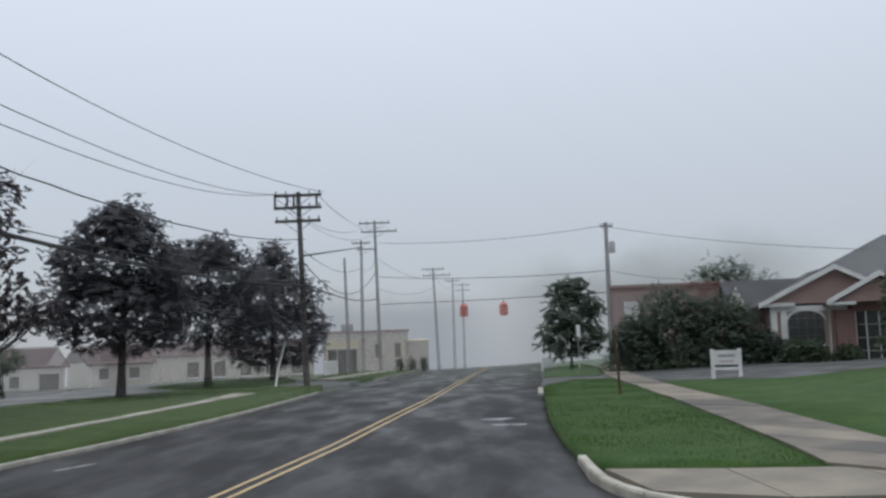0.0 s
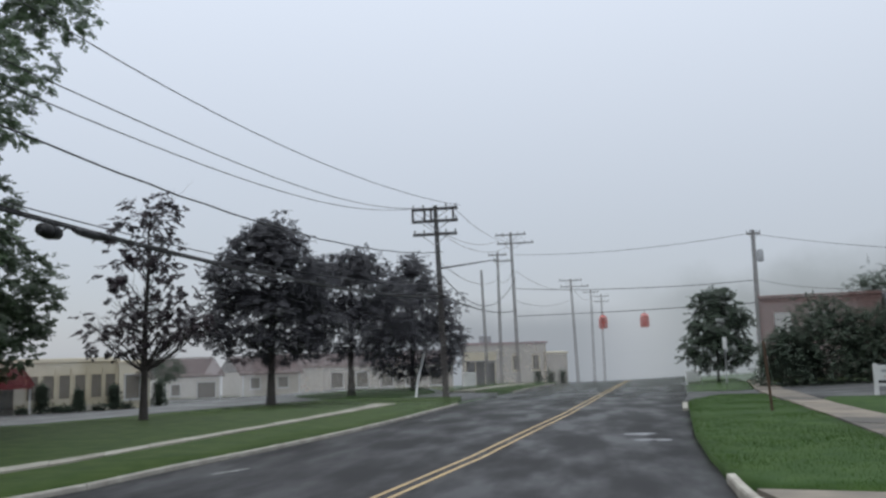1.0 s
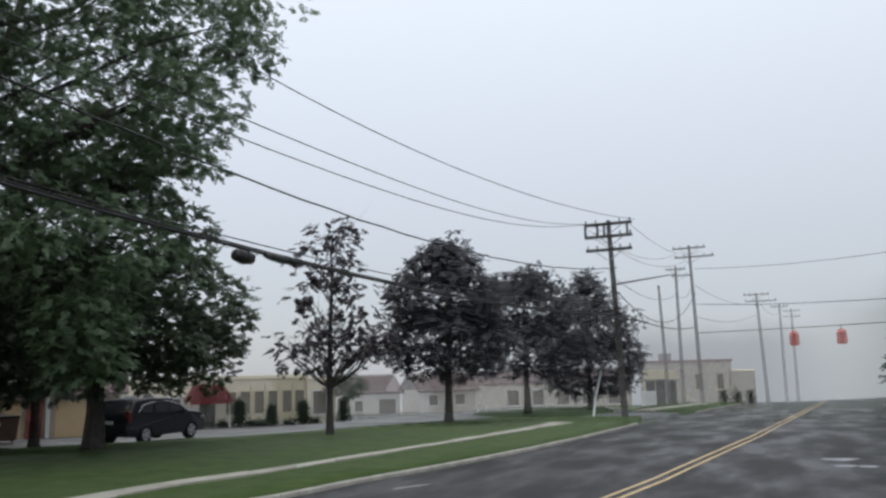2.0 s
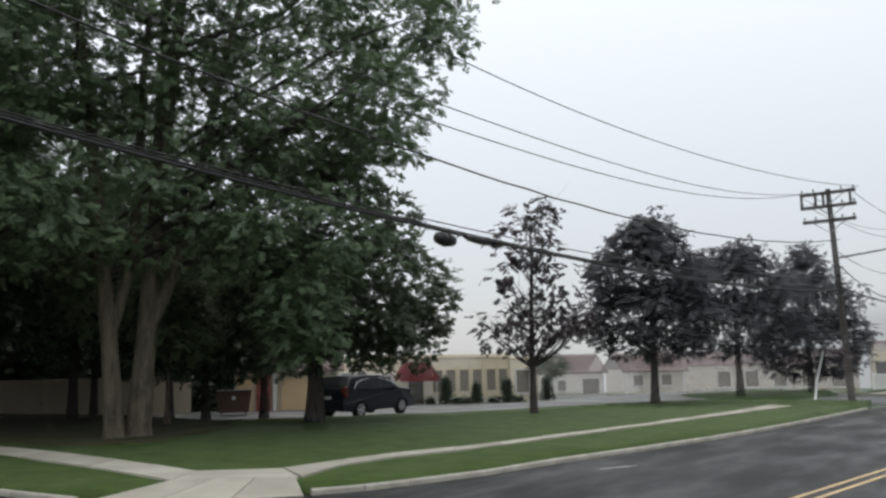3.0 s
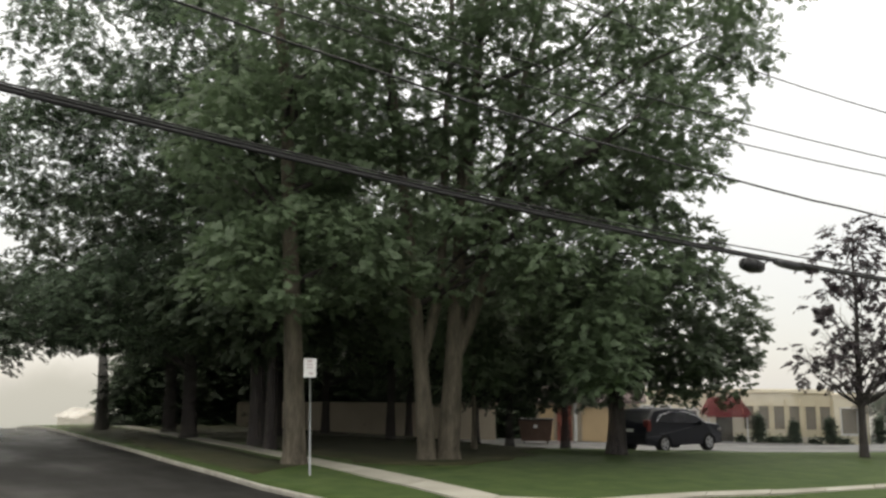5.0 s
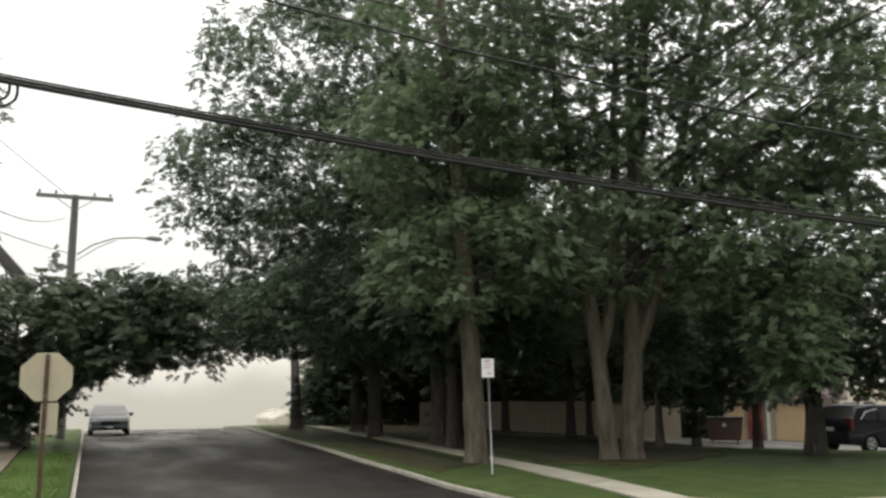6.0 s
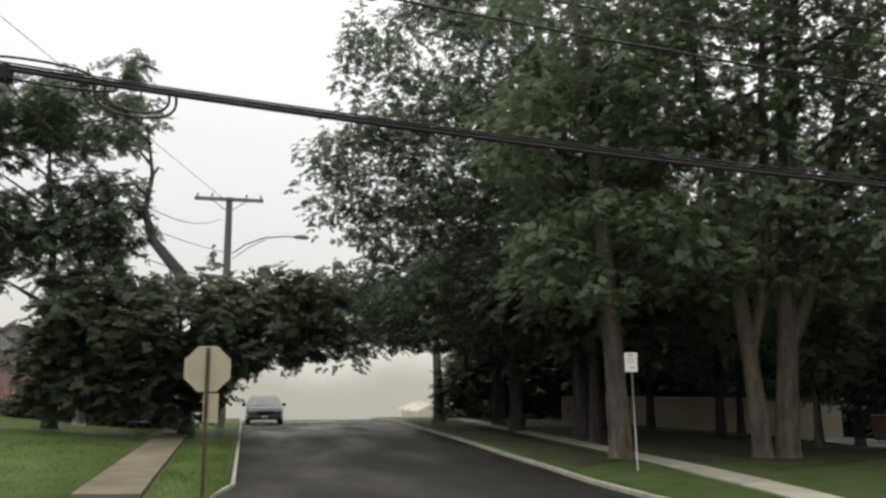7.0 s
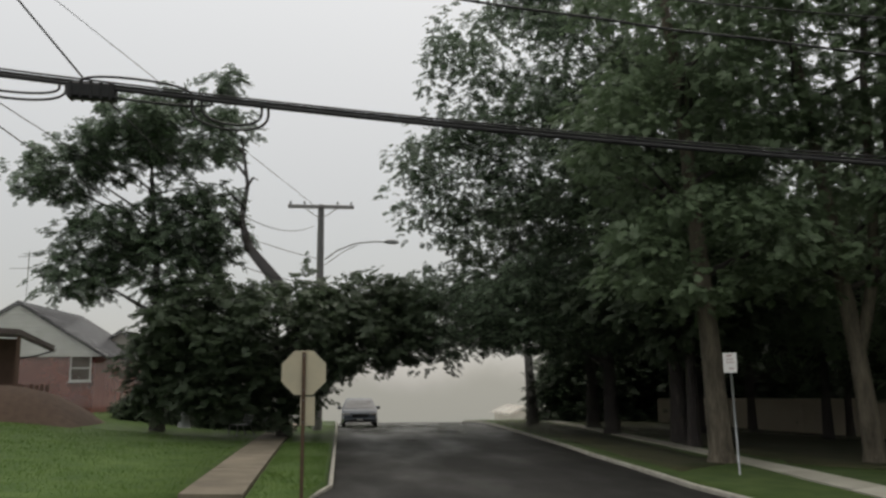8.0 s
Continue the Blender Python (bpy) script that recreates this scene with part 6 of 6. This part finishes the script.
part("roof", prism(B(), [(0.0, 3.55), (2.6, 3.45), (3.9, 2.85), (3.9, 3.0), (2.6, 3.65), (0.0, 3.75)], 3.0, pose(0, -1.5, 0)), M_ROOF_BROWN, porch)
part("gutter", tube(B(), [(3.92, -1.5, 2.9), (3.92, 1.5, 2.9)], 0.06, 8), M_WHITE, porch)
part("bracket", tube(B(), [(3.8, -1.2, 2.8), (3.2, -1.2, 2.6), (2.6, -1.2, 2.5)], 0.03, 6), M_TYRE, porch)
part("post", box(B(), (2.5, -1.3, -0.5), (2.66, -1.14, 3.4)), M_BROWN, porch)
part("back_wall", box(B(), (0, 1.2, -0.5), (2.6, 1.4, 3.4)), M_BROWN, porch)
for k in range(8):
    part("fence_board", box(B(), (2.3 + 0.19 * k, -1.42, -0.4), (2.45 + 0.19 * k, -1.38, 1.5 - 0.04 * (k % 2))), M_BROWN, porch)
part("deck", box(B(), (0, -1.35, -0.5), (2.5, 1.2, 0.5)), M_BROWN, porch)
aerial = thing("roof_aerial", pose(-42.45, -15.3, 5.95, 0, 0, -71), "thin metal roof aerial", "aerial")
part("mast", tube(B(), [(0, 0, -0.1), (0, 0, 2.7)], 0.025, 6), M_METAL, aerial)
for z, w in ((1.9, 1.0), (2.5, 0.6), (2.65, 0.4)):
    part("rod", tube(B(), [(-w, 0, z), (w * 0.8, 0, z - 0.1)], 0.015, 6), M_METAL, aerial)
bm = B()
for i in range(13):
    for j in range(9):
        u, v = i / 12 * 2 - 1, j / 8 * 2 - 1
        x, y = -34.0 + v * 2.6, -12.6 + u * 3.2
        z = H(x, y) + 0.08 + 1.25 * max(0, 1 - abs(u) ** 2.2) ** 0.8 * max(0, 1 - abs(v) ** 2.4) + 0.05 * noise.noise((x * 2, y * 2, 0))
        bm.verts.new((x, y, z))
bm.verts.ensure_lookup_table()
for i in range(12):
    for j in range(8):
        bm.faces.new((bm.verts[i * 9 + j], bm.verts[i * 9 + j + 1], bm.verts[i * 9 + j + 10], bm.verts[i * 9 + j + 9])).smooth = True
bmesh.ops.recalc_face_normals(bm, faces=bm.faces[:])
tagged(mesh_object("mulch_mound", bm, M_MULCH), "mound of dark brown mulch on the lawn", "mulch mound")
orn = thing("garden_ornament", ground_pose(-37.0, -6.6, 0, 0.13), "small pale garden ornament before the hedge", "garden ornament")
part("pedestal", tube(B(), [(0, 0, -0.05), (0, 0, 0.12), (0, 0, 0.5)], [0.3, 0.26, 0.14], 10), M_METAL, orn)
part("bowl", tube(B(), [(0, 0, 0.5), (0, 0, 0.62), (0, 0, 0.9), (0, 0, 1.0)], [0.12, 0.2, 0.17, 0.05], 10), M_METAL, orn)
chair = thing("wire_chair", ground_pose(-33.5, -3.9, 40, 0.13), "pale wire garden chair under the maple", "garden chair")
for sx in (-0.28, 0.28):
    part("side_rod", tube(B(), [(sx, -0.3, 0), (sx, -0.25, 0.42), (sx, 0.3, 0.4), (sx, 0.5, 0.95)], 0.02, 6), M_METAL, chair)
    part("rear_leg", tube(B(), [(sx, 0.3, 0.4), (sx, 0.5, 0)], 0.02, 6), M_METAL, chair)
for k in range(5):
    part("cross_rod", tube(B(), [(-0.28, -0.25 + 0.13 * k, 0.42), (0.28, -0.25 + 0.13 * k, 0.42)], 0.012, 6), M_METAL, chair)
    part("cross_rod", tube(B(), [(-0.28, 0.32 + 0.04 * k, 0.46 + 0.1 * k), (0.28, 0.32 + 0.04 * k, 0.46 + 0.1 * k)], 0.012, 6), M_METAL, chair)
far_house = thing("white_house", pose(-90.0, 21.4, H(-90, 21.4), 0, 0, 95), "white house almost lost in the mist", "house")
# Tan wall and pale siding roof: haze tone put into both colours.
part("wall", box(B(), (-3.2, 0, -0.5), (0, 7, 1.9)), M_TAN, far_house)
part("roof", gable_roof(B(), -3.2, 0, 0, 7, 1.9, 0.7), M_SIDING, far_house)


# ---- grass blades along the nearest lawns ----
def blades(name, outline, n, size, seed, label, near=60.0, mat=None):
    rng = np.random.default_rng(seed)
    xs, ys = [p[0] for p in outline], [p[1] for p in outline]
    got = []
    while len(got) < n:
        x, y = rng.uniform(min(xs), max(xs)), rng.uniform(min(ys), max(ys))
        if math.hypot(x, y) < near and inside(x, y, outline):
            got.append((x, y, H(x, y) + 0.13 + 0.05 * noise.noise((x * 0.5, y * 0.5, 0)) - 0.01))
    p = np.array(got)
    a = rng.uniform(0, 2 * np.pi, n)
    s = size * rng.uniform(0.5, 1.3, n)
    side = np.stack([np.cos(a), np.sin(a), 0 * a], 1)
    lean = np.stack([rng.normal(0, 0.35, n), rng.normal(0, 0.35, n), np.ones(n)], 1)
    v = np.empty((n, 3, 3))
    v[:, 0], v[:, 1], v[:, 2] = p - side * (s * 0.14)[:, None], p + side * (s * 0.14)[:, None], p + lean * s[:, None]
    me = bpy.data.meshes.new(name)
    me.vertices.add(n * 3)
    me.vertices.foreach_set("co", v.ravel())
    me.loops.add(n * 3)
    me.loops.foreach_set("vertex_index", np.arange(n * 3, dtype=np.int32))
    me.polygons.add(n)
    me.polygons.foreach_set("loop_start", np.arange(0, n * 3, 3, dtype=np.int32))
    me.polygons.foreach_set("loop_total", np.full(n, 3, dtype=np.int32))
    me.update()
    me.materials.append(mat or M_BLADE)
    return tagged(new(name, me), label, "grass", "", "stuff")


SOUTH = [(-15.2, -3.1), (-26, -3.25), (-32, -3.2), (-32, -12), (-15, -11)]
VERGE = [(-14.4, -0.95), (-15.8, -1.65), (-29.5, -1.9), (-29.5, -0.4), (-18, -0.35)]
blades("grass", SOUTH, 26000, 0.06, 6, "uneven green grass tufts of the bungalow lawn", mat=M_BLADE_SOUTH)
blades("grass", VERGE, 9000, 0.06, 7, "uneven green grass tufts of the narrow verge", mat=M_BLADE_SOUTH)
blades("grass", LAWN_E, 30000, 0.045, 5, "short green grass blades of the corner lawn")
